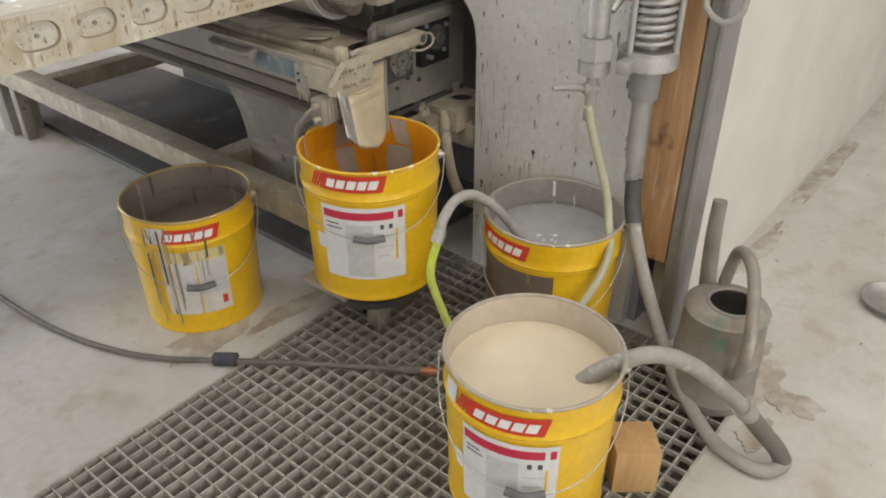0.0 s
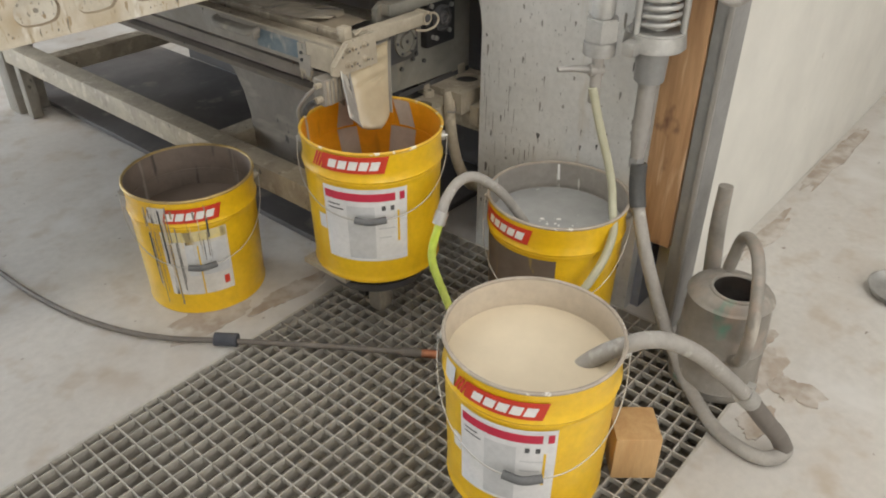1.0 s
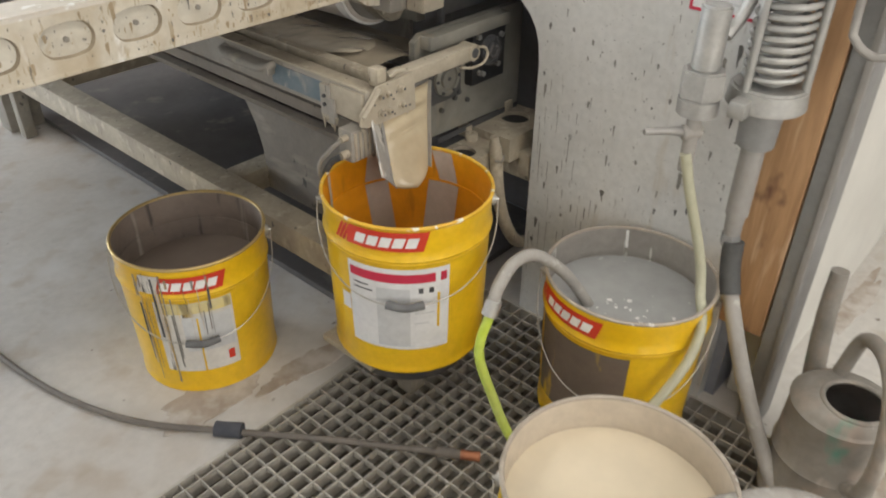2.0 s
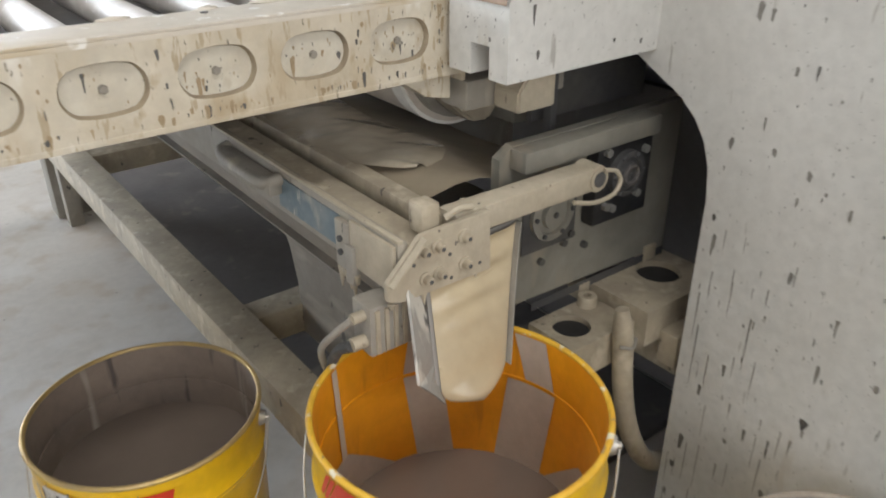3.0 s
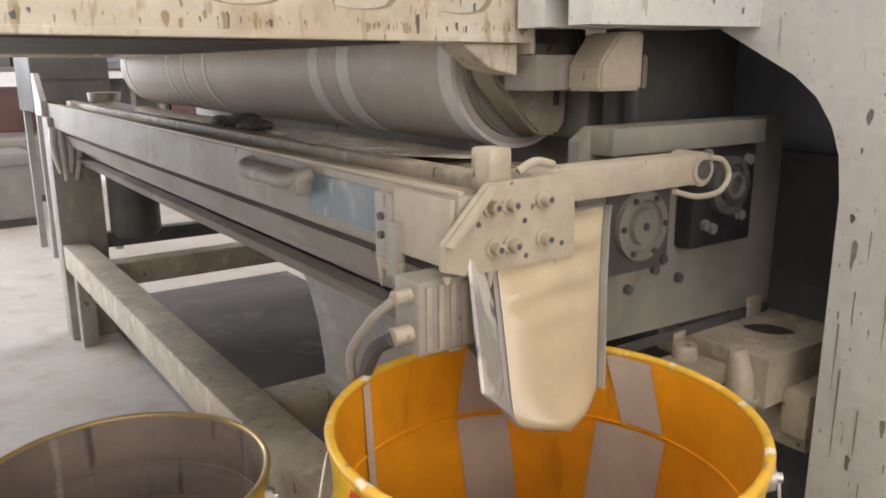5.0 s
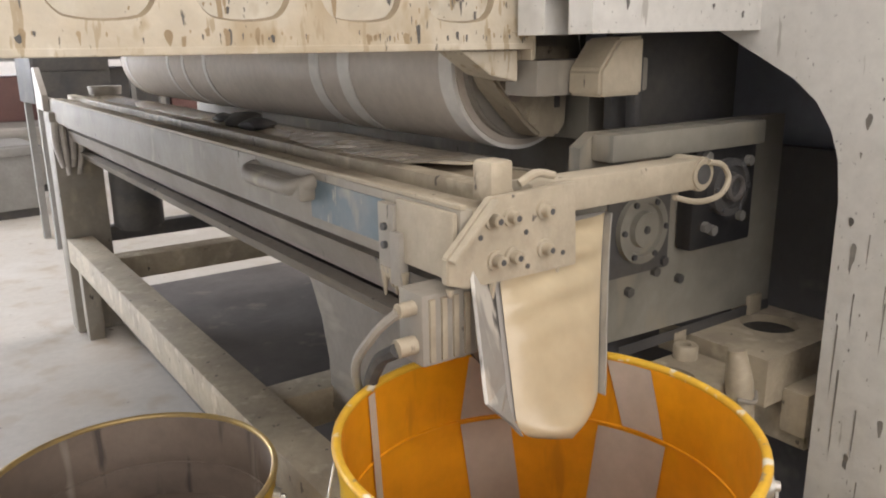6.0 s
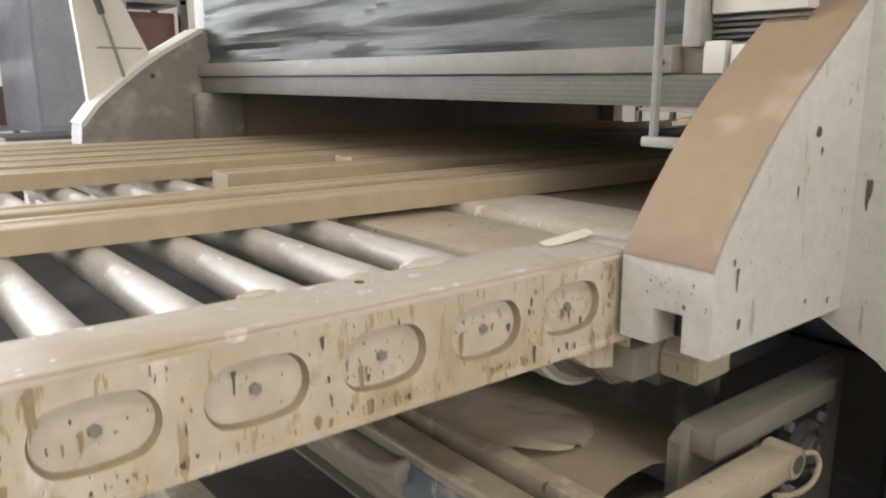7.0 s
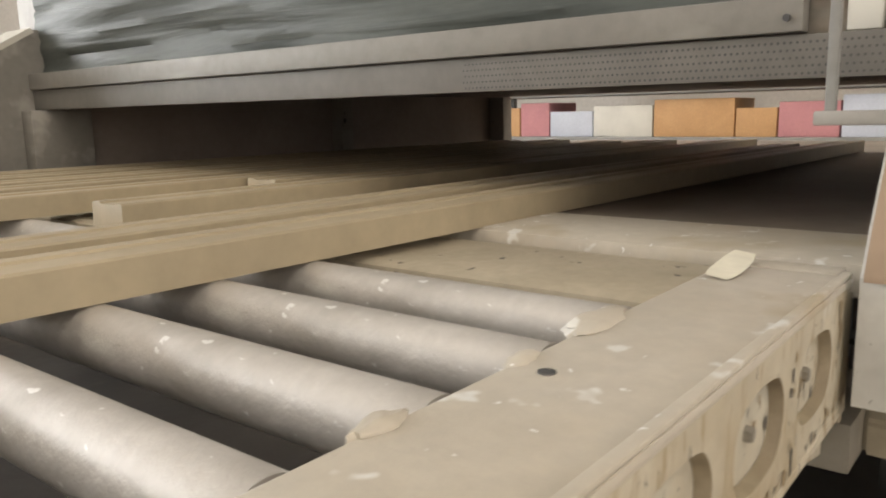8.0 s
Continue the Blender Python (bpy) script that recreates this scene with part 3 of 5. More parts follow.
bucket("yellow metal bucket nearly full of cream paint on the floor grating", (0.915, 0.583, 0.036), 212, "cream_in", "rim_grey", "cream_liquid", BH - 0.056, 194, (166, 232), "label", 0.140, tab=True)

shelf = thing("steel_shelf", "low paint-crusted steel shelf carrying a bucket over the grating", "shelf", (1.115, 1.15, -0.008))
part("plate", bm_box(-0.139, 0.11, -0.04, 0.095, 0.168, 0.182, 0.002), "paint_steel", shelf)
for sx in (0.02, 0.09):
    part("leg", bm_box(sx - 0.012, sx + 0.012, 0.06, 0.084, 0.0, 0.168, 0.002), "dark_steel", shelf)
part("pan", bm_lathe([(0.001, 0.128), (0.10, 0.128), (0.115, 0.135), (0.125, 0.160), (0.118, 0.160), (0.105, 0.140), (0.001, 0.136)], 40), "dark_steel", shelf, "round dark drip pan")

slat = thing("wood_plank", "flat wooden plank lying on the grating below the bucket", "plank", (0.915, 0.583, 0), 40)
part("plank", bm_box(-0.10, 0.10, -0.06, 0.06, 0.001, 0.0355, 0.003), "wood", slat)

copy_thing(slat, pose(1.330, 0.808, 0, 0, 0, 95))

# ---- hoses, cable and floor things ----
hose = thing("suction_hose", "thick dusty grey suction hose looping from the bucket to the pump", "hose")
part("tube", bm_tube([(0.945, 0.530, 0.255), (0.968, 0.497, 0.30), (0.992, 0.462, 0.33), (1.028, 0.417, 0.345), (1.091, 0.374, 0.30), (1.15, 0.335, 0.23), (1.202, 0.298, 0.16), (1.262, 0.246, 0.06), (1.268, 0.224, 0.022), (1.228, 0.258, 0.016), (1.243, 0.348, 0.016), (1.322, 0.448, 0.02), (1.345, 0.505, 0.08), (1.352, 0.553, 0.16), (1.358, 0.605, 0.27), (1.396, 0.658, 0.36), (1.41, 0.672, 0.41)], lambda u: 0.0148 - 0.0012 * u, 16, 8), "grey_hose", hose)
part("outer_cuff", bm_tube([(1.206, 0.295, 0.154), (1.240, 0.267, 0.096), (1.264, 0.244, 0.055), (1.271, 0.227, 0.026)], 0.0172, 16, 6), "cable", hose, "dark grey outer hose sleeve")
part("cuff", bm_tube([(1.388, 0.650, 0.345), (1.405, 0.667, 0.385), (1.413, 0.674, 0.43)], 0.0172, 16, 5), "dark_hose", hose, "dark rubber cuff")
clamp = part("clamp", bm_tube([(1.188, 0.308, 0.178), (1.208, 0.294, 0.152)], 0.0185, 16, 1, False), "steel", hose, "steel hose clamp")
part("screw", bm_box(1.196, 1.213, 0.294, 0.308, 0.176, 0.192, 0.002), "steel", clamp)

loop = thing("return_hose", "translucent neon-yellow return hose hanging from the valve into the grey bucket", "hose")
part("milky_run", bm_tube([(1.325, 0.752, 0.60), (1.335, 0.735, 0.53), (1.345, 0.70, 0.42), (1.338, 0.682, 0.355), (1.30, 0.655, 0.318), (1.255, 0.653, 0.262), (1.20, 0.68, 0.18), (1.15, 0.72, 0.10)], 0.0088, 12, 8), "clear_hose", loop)
part("neon_run", bm_tube([(1.15, 0.72, 0.10), (1.11, 0.76, 0.04), (1.08, 0.80, 0.04), (1.06, 0.85, 0.11), (1.045, 0.885, 0.20), (1.035, 0.91, 0.29), (1.055, 0.903, 0.372)], 0.0085, 12, 8), "green_hose", loop)
part("grey_end", bm_tube([(1.054, 0.904, 0.368), (1.075, 0.908, 0.402), (1.12, 0.912, 0.424), (1.17, 0.905, 0.416), (1.225, 0.882, 0.365), (1.27, 0.855, 0.29), (1.285, 0.845, 0.25)], 0.0105, 12, 8), "grey_hose", loop)
part("sleeve", bm_tube([(1.050, 0.905, 0.36), (1.062, 0.905, 0.384)], 0.0135, 12, 1, False), "steel", loop)

cab = thing("floor_cable", "thin grey air hose lying over floor and grating", "hose")
part("tube", bm_tube([(0.56, 2.6, 0.01), (0.572, 1.98, 0.01), (0.596, 1.723, 0.01), (0.642, 1.549, 0.01), (0.70, 1.43, 0.01), (0.78, 1.317, 0.012), (0.908, 1.145, 0.01), (1.03, 0.962, 0.011)], 0.0065, 10, 8), "cable", cab)
part("coupler", bm_tube([(0.768, 1.334, 0.016), (0.776, 1.322, 0.016), (0.792, 1.302, 0.016), (0.799, 1.292, 0.016)], 0.0155, 14, 2, False), "rubber", cab, "dark quick coupler")
part("sleeve", bm_tube([(1.015, 0.984, 0.012), (1.04, 0.946, 0.012)], 0.011, 12, 1, False), "cable", cab)
part("fitting", bm_tube([(1.038, 0.949, 0.012), (1.06, 0.915, 0.012)], 0.0095, 12, 1, False), "copper", cab, "copper end fitting")

block = thing("wooden_block", "sawn pine block standing on the grating beside the bucket", "wood block", (1.073, 0.447, 0), 40)
part("block", bm_box(-0.042, 0.042, -0.042, 0.042, 0.0, 0.102, 0.003), "wood", block)

can = thing("watering_can", "dented galvanised watering can with green paint traces beside the post", "watering can", (1.405, 0.430, 0), 0)
part("body", bm_lathe([(0.001, 0.003), (0.084, 0.003), (0.088, 0.0), (0.091, 0.006), (0.090, 0.02), (0.093, 0.024), (0.091, 0.028), (0.088, 0.11), (0.090, 0.115), (0.087, 0.12), (0.083, 0.215), (0.086, 0.22), (0.082, 0.226)], 48), "galvanised", can)
rim_bm = bmesh.new()
n, rings = 40, []
for k in range(7):
    f = k / 6
    rr, zz = 0.083 - 0.035 * f, 0.224 + 0.024 * math.sin(0.5 * math.pi * f) ** 0.8
    rings.append([rim_bm.verts.new((-0.016 * f + rr * math.cos(t), -0.014 * f + rr * math.sin(t), zz)) for t in (2 * math.pi * q / n for q in range(n))])
for ra, rb in zip(rings, rings[1:]):
    for k in range(n):
        j = (k + 1) % n
        rim_bm.faces.new((ra[k], ra[j], rb[j], rb[k]))
part("shoulder", rim_bm, "galvanised", can)
part("collar", bm_tube([(-0.016 + 0.049 * math.cos(t), -0.014 + 0.049 * math.sin(t), 0.247) for t in np.linspace(0, 2 * math.pi, 25)], 0.0045, 8, 2), "galvanised", can)
part("dark_water", bm_disc(0.078, 0.12, 32, 3), "navy", can, "dark water inside")
part("spout", bm_tube([(0.06, 0.05, 0.06), (0.082, 0.072, 0.18), (0.10, 0.088, 0.30), (0.108, 0.092, 0.39)], lambda u: 0.020 - 0.005 * u, 16, 6), "galvanised", can)
part("handle", bm_tube([(0.045, 0.03, 0.245), (0.035, 0.012, 0.33), (-0.02, -0.03, 0.350), (-0.070, -0.062, 0.315), (-0.098, -0.08, 0.23), (-0.092, -0.075, 0.15), (-0.072, -0.055, 0.12)], 0.0125, 12, 6), "galvanised", can)

lid = thing("metal_dish", "small shiny metal dish lying on the concrete", "dish", (1.99, 0.19, 0))
part("dish", bm_lathe([(0.001, 0.004), (0.055, 0.004), (0.07, 0.01), (0.08, 0.022), (0.084, 0.022), (0.074, 0.006), (0.06, 0.0), (0.001, 0.0)], 40), "steel", lid)

# ---- pumps and post at the panel ----
tap = thing("outlet_valve", "chrome high-pressure outlet with a small lever tap before the panel", "valve", (1.334, 0.752, -0.022))
part("cylinder", bm_cyl((0, 0, 0.755), (0, 0, 0.848), 0.0215, None, 32, 0.003), "steel", tap)
part("hex_nut", bm_cyl((0, 0, 0.712), (0, 0, 0.755), 0.0335, None, 6, 0.003), "steel", tap)
part("seat_ring", bm_cyl((0, 0, 0.685), (0, 0, 0.712), 0.0305, None, 32, 0.002), "steel", tap)
part("neck", bm_cyl((0, 0, 0.59), (0, 0, 0.687), 0.0115, None, 20), "grey_hose", tap)
part("side_pipe", bm_tube([(0.02, -0.012, 0.80), (0.05, -0.02, 0.83), (0.07, -0.03, 0.9), (0.075, -0.035, 1.1)], 0.009, 12, 6), "steel", tap)
part("link_arm", bm_box(0.0, 0.085, -0.07, -0.045, 0.692, 0.718, 0.003), "steel", tap)
lev = part("lever", bm_tube([(-0.008, 0.008, 0.655), (-0.035, 0.026, 0.66), (-0.066, 0.046, 0.662)], lambda u: 0.008 - 0.003 * u, 10, 4), "hood_grey", tap, "white-crusted lever handle")
part("hub", bm_cyl((0.01, -0.008, 0.655), (-0.014, 0.010, 0.655), 0.012, None, 16, 0.002), "grey_hose", lev)

pump = thing("paint_pump", "grey piston paint pump with a coil spring hanging before the panel", "pump", (1.415, 0.682, -0.028))
part("lower_body", bm_cyl((0, 0, 0.505), (0, 0, 0.64), 0.0185, 0.0185, 28, 0.003), "hood_grey", pump, "pale scuffed lower cylinder")
part("joint", bm_cyl((0, 0, 0.468), (0, 0, 0.51), 0.0135, 0.016, 24, 0.002), "hood_grey", pump)
part("nut", bm_cyl((0, 0, 0.448), (0, 0, 0.47), 0.0165, None, 6, 0.001), "grey_post", pump)
part("collar", bm_cyl((0, 0, 0.632), (0, 0, 0.70), 0.029, 0.032, 28, 0.003), "grey_post", pump)
part("flange", bm_cyl((0, 0, 0.70), (0, 0, 0.735), 0.06, 0.056, 36, 0.004), "steel", pump)
part("piston", bm_cyl((0, 0, 0.735), (0, 0, 1.2), 0.02, None, 24), "steel", pump)
part("spring", bm_tube([(0.040 * math.cos(t), 0.040 * math.sin(t), 0.742 + t * 0.0024) for t in np.linspace(0, 26 * math.pi, 300)], 0.0052, 8, 1, False), "steel", pump, "bright coil spring")
for ang in (40, 160, 280):
    cx, cy = 0.05 * math.cos(radians(ang)), 0.05 * math.sin(radians(ang))
    part("tie_rod", bm_cyl((cx, cy, 0.73), (cx, cy, 1.2), 0.0065, None, 14), "steel", pump)

lh = thing("hanging_hose", "grey rubber hose loop hanging before the corner post", "hose")
part("tube", bm_tube([(1.45, 0.605, 1.0), (1.445, 0.600, 0.82), (1.44, 0.592, 0.786), (1.44, 0.562, 0.769), (1.44, 0.536, 0.782), (1.445, 0.528, 0.82), (1.45, 0.530, 1.0)], 0.006, 10, 6), "grey_hose", lh)
structure("post_corner", bm_box(1.485, 1.56, 0.566, 0.604, 0, 2.4, 0.004), "grey_post", "grey steel corner post of the cabin")
structure("post_edge", bm_box(1.478, 1.4845, 0.567, 0.578, 0, 2.4, 0.002), "hood_grey", "paler strip along one edge of the post")
structure("trim_plank", bm_box(1.482, 1.545, 0.607, 0.688, 0.215, 2.4, 0.003), "wood_red", "reddish pine plank screwed beside the corner post")

M["dirt"] = surface("brown_floor_dirt", (0.41, 0.345, 0.28), (0.33, 0.27, 0.215), 0.6, 0, 14, 70, 0.2, [((0.52, 0.485, 0.44), 16, 0.42, 0.66, (1, 1, 1))])


def floor_stain(cx, cy, rx, ry, seed, mat, label):
    """A thin dried crust with a ragged edge."""
    bm = bmesh.new()
    n = 44
    top, low = [], []
    for k in range(n):
        a = 2 * math.pi * k / n
        w = 1 + 0.55 * noise.noise(Vector((math.cos(a) * 1.6 + seed, math.sin(a) * 1.6, seed * 2.1))) + 0.22 * noise.noise(Vector((math.cos(a) * 6 + seed, math.sin(a) * 6, 4)))
        top.append(bm.verts.new((cx + rx * w * math.cos(a), cy + ry * w * math.sin(a), 0.0012 + 0.0006 * (seed % 5))))
        low.append(bm.verts.new((cx + rx * w * 1.03 * math.cos(a), cy + ry * w * 1.03 * math.sin(a), 0.0003)))
    bm.faces.new(top)
    for k in range(n):
        j = (k + 1) % n
        bm.faces.new((top[k], low[k], low[j], top[j]))
    return structure("floor_stain", bm, mat, label, False)


# the two long stains by the cabin wall carry dirt and painted contact shade
for k, (cx, cy, rx, ry, mat) in enumerate([(1.50, 0.345, 0.075, 0.035, "dirt"), (1.60, 0.40, 0.055, 0.03, "dirt"), (1.47, 0.27, 0.04, 0.05, "dirt"), (1.33, 0.30, 0.05, 0.03, "dirt"), (1.72, 0.50, 0.06, 0.03, "dirt"), (2.05, 0.555, 0.16, 0.025, "dirt"), (2.7, 0.56, 0.3, 0.03, "dirt"), (1.00, 1.36, 0.10, 0.035, "dirt"), (0.80, 1.42, 0.10, 0.05, "dirt")]):
    floor_stain(cx, cy, rx, ry, 3.7 * k + 1, mat, "ragged dried stain on the concrete floor")

# ---- spray machine ----
mach = thing("spray_machine", "large paint-splattered white spraying machine with a dark tunnel", "machine")
panel_poly = [(0.69, 0.0), (1.148, 0.0), (1.148, 0.60), (1.153, 0.640), (1.163, 0.668), (1.180, 0.693), (1.205, 0.714), (1.300, 0.764), (1.34, 0.785), (1.34, 1.7), (0.69, 1.7)]
part("side_panel", bm_prism(panel_poly, "x", 1.489, 1.519), "white_paint", mach, "white panel splattered with dark paint", False)
prof = [(1.252, 0.758), (1.252, 0.838), (1.268, 0.864), (1.290, 0.893), (1.314, 0.922), (1.340, 0.950), (1.368, 0.977), (1.489, 1.072), (1.489, 0.761)]
cut = [(1.33, 0.759), (1.33, 0.792), (1.252, 0.792)] + prof[1:]
ab = bm_prism(prof, "y", 1.247, 1.2755)
bm_prism(cut, "y", 1.2755, 1.3055, bm=ab)
bm_prism(prof, "y", 1.3055, 1.342, bm=ab)
arm = part("side_arm", ab, "white_paint", mach, "white rounded side arm with a notch", False)
tp = bmesh.new()
slope = [(1.252, 0.834)] + prof[1:8]
pts2 = [Vector((x, 0, z)) for x, z in slope]
ra = [tp.verts.new((p.x - 0.002, 1.249, p.z + 0.002)) for p in pts2]
rb = [tp.verts.new((p.x - 0.002, 1.340, p.z + 0.002)) for p in pts2]
for k in range(len(pts2) - 1):
    tp.faces.new((ra[k], ra[k + 1], rb[k + 1], rb[k]))
part("masking_paper", tp, "tan_tape", arm, "tan masking paper on the curved front")
# added black plate: the notch's inner shade as a colour
part("notch_plate", bm_box(1.285, 1.2895, 1.2757, 1.3053, 0.7595, 0.7918), "black", arm, "black plate added for the shade inside the notch", False)
part("hole", bm_cyl((1.405, 1.2465, 0.945), (1.405, 1.25, 0.945), 0.005, None, 12), "ink", arm)

fb = [(1.145, 0.84), (1.15, 0.892), (1.19, 0.94), (1.246, 0.986), (1.29, 1.02), (1.335, 1.05), (1.44, 1.11), (1.49, 1.11), (1.49, 0.84)]
farm = part("side_arm", bm_prism(fb, "y", 2.775, 2.87, 0.003), "strip_grey", mach, "pale side arm on the far side")
fe = bmesh.new()
for pa, pb in zip(fb[1:6], fb[2:7]):
    fe.faces.new([fe.verts.new(c) for c in ((pa[0] - 0.003, 2.773, pa[1] + 0.003), (pb[0] - 0.003, 2.773, pb[1] + 0.003), (pb[0] - 0.003, 2.872, pb[1] + 0.003), (pa[0] - 0.003, 2.872, pa[1] + 0.003))])
    fe.faces.new([fe.verts.new(c) for c in ((pa[0] - 0.003, 2.773, pa[1] + 0.003), (pb[0] - 0.003, 2.773, pb[1] + 0.003), (pb[0] + 0.004, 2.773, pb[1] - 0.005), (pa[0] + 0.004, 2.773, pa[1] - 0.005))])
part("edge_strip", fe, "wall_white", farm, "bright worn curved edge", False)
part("hole", bm_cyl((1.315, 2.7735, 1.0), (1.315, 2.778, 1.0), 0.006, None, 12), "ink", farm)
part("wing", bm_prism([(1.335, 1.05), (1.262, 1.21), (1.20, 1.36), (1.155, 1.36), (1.178, 1.06), (1.186, 0.94), (1.246, 0.98)], "y", 2.84, 2.866, 0.002), "wall_white", mach, "white upper wing plate")
st = part("gas_strut", bm_cyl((1.257, 2.79, 0.991), (1.214, 2.79, 1.15), 0.004, None, 12), "grey_post", mach, "thin grey gas strut")
part("strut_body", bm_cyl((1.218, 2.79, 1.135), (1.165, 2.79, 1.33), 0.008, None, 14), "dark_steel", st, "dark strut cylinder")
part("seam", bm_box(1.215, 1.318, 2.8385, 2.8405, 1.062, 1.066), "grey_post", mach, "", False)
part("inner_post", bm_box(1.405, 1.52, 2.735, 2.774, 0.84, 0.961, 0.003), "strip_grey", mach)
part("light_strip", bm_box(1.425, 1.445, 1.425, 2.78, 0.999, 1.028, 0.002), "strip_grey", mach, "pale aluminium front strip")
part("hood_lip", bm_box(1.432, 1.45, 1.30, 2.78, 0.962, 0.997, 0.001), "lip_grey", mach, "perforated grey lip")
vs, fs = [], []
for i in range(5):
    for j in range(92):
        y, z = 1.31 + 0.0050 * j + (0.0025 if i % 2 else 0), 0.966 + 0.0062 * i
        base = len(vs)
        vs += [(1.4316, y + 0.0012 * math.cos(t), z + 0.0012 * math.sin(t)) for t in np.linspace(0, 2 * math.pi, 7)[:6]]
        fs.append(tuple(range(base, base + 6)))
hm = bpy.data.meshes.new("perforation")
hm.from_pydata(vs, [], fs)
hm.materials.append(M["dark_steel"])
ho = new("perforation", hm)
ho.parent = mach
tagged(ho, "rows of small dark punched holes", "", "", "stuff")
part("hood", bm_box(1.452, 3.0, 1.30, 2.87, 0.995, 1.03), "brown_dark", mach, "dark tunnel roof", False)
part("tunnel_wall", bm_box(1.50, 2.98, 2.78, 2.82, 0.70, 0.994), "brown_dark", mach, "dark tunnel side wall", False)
# near wall is unseen; lengthened to keep side light off the boards
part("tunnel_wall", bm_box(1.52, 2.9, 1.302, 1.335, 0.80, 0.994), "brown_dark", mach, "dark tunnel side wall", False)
part("tunnel_post", bm_box(2.2, 2.24, 2.74, 2.78, 0.835, 0.994, 0.003), "machine_grey", mach)
part("tunnel_post", bm_box(2.93, 2.98, 2.72, 2.776, 0.80, 0.994, 0.003), "hood_grey", mach)
part("upper_casing", bm_box(1.475, 3.0, 1.28, 2.9, 1.031, 1.75), "hood_grey", mach, "grey upper casing of the cabin", False)
part("inner_lining", bm_box(1.86, 1.90, 0.67, 2.84, 0.0, 0.78), "navy", mach, "dark inside lining", False)
part("inner_lining", bm_box(1.52, 1.86, 0.67, 0.70, 0.0, 0.80), "navy", mach, "dark inside lining", False)
part("inner_roof", bm_box(1.52, 1.86, 0.70, 1.30, 0.80, 0.82), "navy", mach, "dark inside lining", False)
part("guide_rod", bm_box(1.340, 1.347, 1.380, 1.387, 0.932, 1.25, 0.001), "grey_post", mach, "thin vertical guide rod")
part("rod_foot", bm_box(1.335, 1.352, 1.33, 1.393, 0.926, 0.936, 0.002), "hood_grey", mach)
part("casing_post", bm_box(1.436, 1.474, 1.399, 1.4215, 1.026, 1.75, 0.003), "hood_grey", mach)
part("recess", bm_box(1.446, 1.474, 1.397, 1.43, 0.998, 1.0255, 0.001), "galvanised", mach, "greenish grey recess below the post")
part("end_block", bm_box(1.440, 1.474, 1.371, 1.3965, 0.998, 1.032, 0.002), "wall_white", mach, "white end block")
part("end_block", bm_box(1.444, 1.474, 1.292, 1.367, 0.998, 1.028, 0.002), "wall_white", mach, "white end block")
for k in range(4):
    part("vent_slat", bm_box(1.455, 1.474, 1.292, 1.3965, 1.034 + 0.0062 * k, 1.0375 + 0.0062 * k, 0.001), "lip_grey" if k % 2 else "dark_steel", mach)
part("end_panel", bm_box(1.450, 1.474, 1.292, 1.3965, 1.060, 1.75, 0.002), "wall_white", mach, "white upper end panel")
part("strip_screw", bm_cyl((1.4215, 1.437, 1.010), (1.4255, 1.437, 1.010), 0.003, None, 10), "ink", mach)

# crumpled plastic hung before the upper casing
pl = bmesh.new()
nu, nv = 80, 64
grid = [[pl.verts.new((1.454 + 0.006 * noise.noise(Vector((u * 1.6, v * 19.0 + u * 2, 3))) + 0.0045 * noise.noise(Vector((u * 6, v * 52, 9))), 1.43 + 1.36 * u, 1.026 + 0.5 * v)) for v in np.linspace(0, 1, nv)] for u in np.linspace(0, 1, nu)]
for i in range(nu - 1):
    for j in range(nv - 1):
        pl.faces.new((grid[i][j], grid[i + 1][j], grid[i + 1][j + 1], grid[i][j + 1]))
ps = thing("plastic_film", "crumpled greenish plastic film hung along the hood", "plastic film")
part("sheet", pl, "plastic", ps)

# sign on the panel: unreadable lines in a red frame
sign = thing("notice_sheet", "white notice sheet with a red frame stuck on the panel", "notice", (1.4885, 0.862, 0.765))
part("sheet", bm_box(-0.0012, 0, -0.13, 0.0, 0.0, 0.18), "label", sign, "", False)
for y0, y1, z0, z1 in ((-0.13, 0, 0, 0.005), (-0.13, 0, 0.175, 0.18), (-0.005, 0, 0.005, 0.175), (-0.13, -0.125, 0.005, 0.175)):
    part("red_border", bm_box(-0.0018, -0.0012, y0, y1, z0, z1), "crimson", sign, "", False)
for k in range(9):
    part("text_bar", bm_box(-0.0018, -0.0012, -0.118, -0.02 - 0.012 * ((k * 7) % 3), 0.018 + 0.017 * k, 0.022 + 0.017 * k), "label_grey", sign, "", False)

# ---- paint recovery unit under the conveyor ----
unit = thing("recovery_unit", "paint-crusted collecting trough and frame below the conveyor", "machine unit")
YA, YB = 1.228, 3.12
part("front_plate", bm_box(1.100, 1.112, YA, YB, 0.574, 0.630, 0.0015), "machine_grey", unit, "long grey front plate")
part("top_ledge", bm_box(1.112, 1.145, YA, YB, 0.612, 0.627, 0.002), "paint_steel", unit)
part("top_edge", bm_box(1.100, 1.106, YA, YB, 0.630, 0.634, 0.001), "cream_steel", unit)
part("second_ledge", bm_box(1.158, 1.182, YA + 0.02, YB, 0.612, 0.636, 0.003), "paint_steel", unit)
film = bmesh.new()
fx = [(1.182, 0.616), (1.20, 0.626), (1.235, 0.633), (1.27, 0.632), (1.31, 0.622), (1.36, 0.606), (1.43, 0.595)]
ys = np.linspace(1.308, YB, 60)
g = [[film.verts.new((x, y, z + 0.004 * noise.noise(Vector((x * 20, y * 7, 0))))) for x, z in fx] for y in ys]
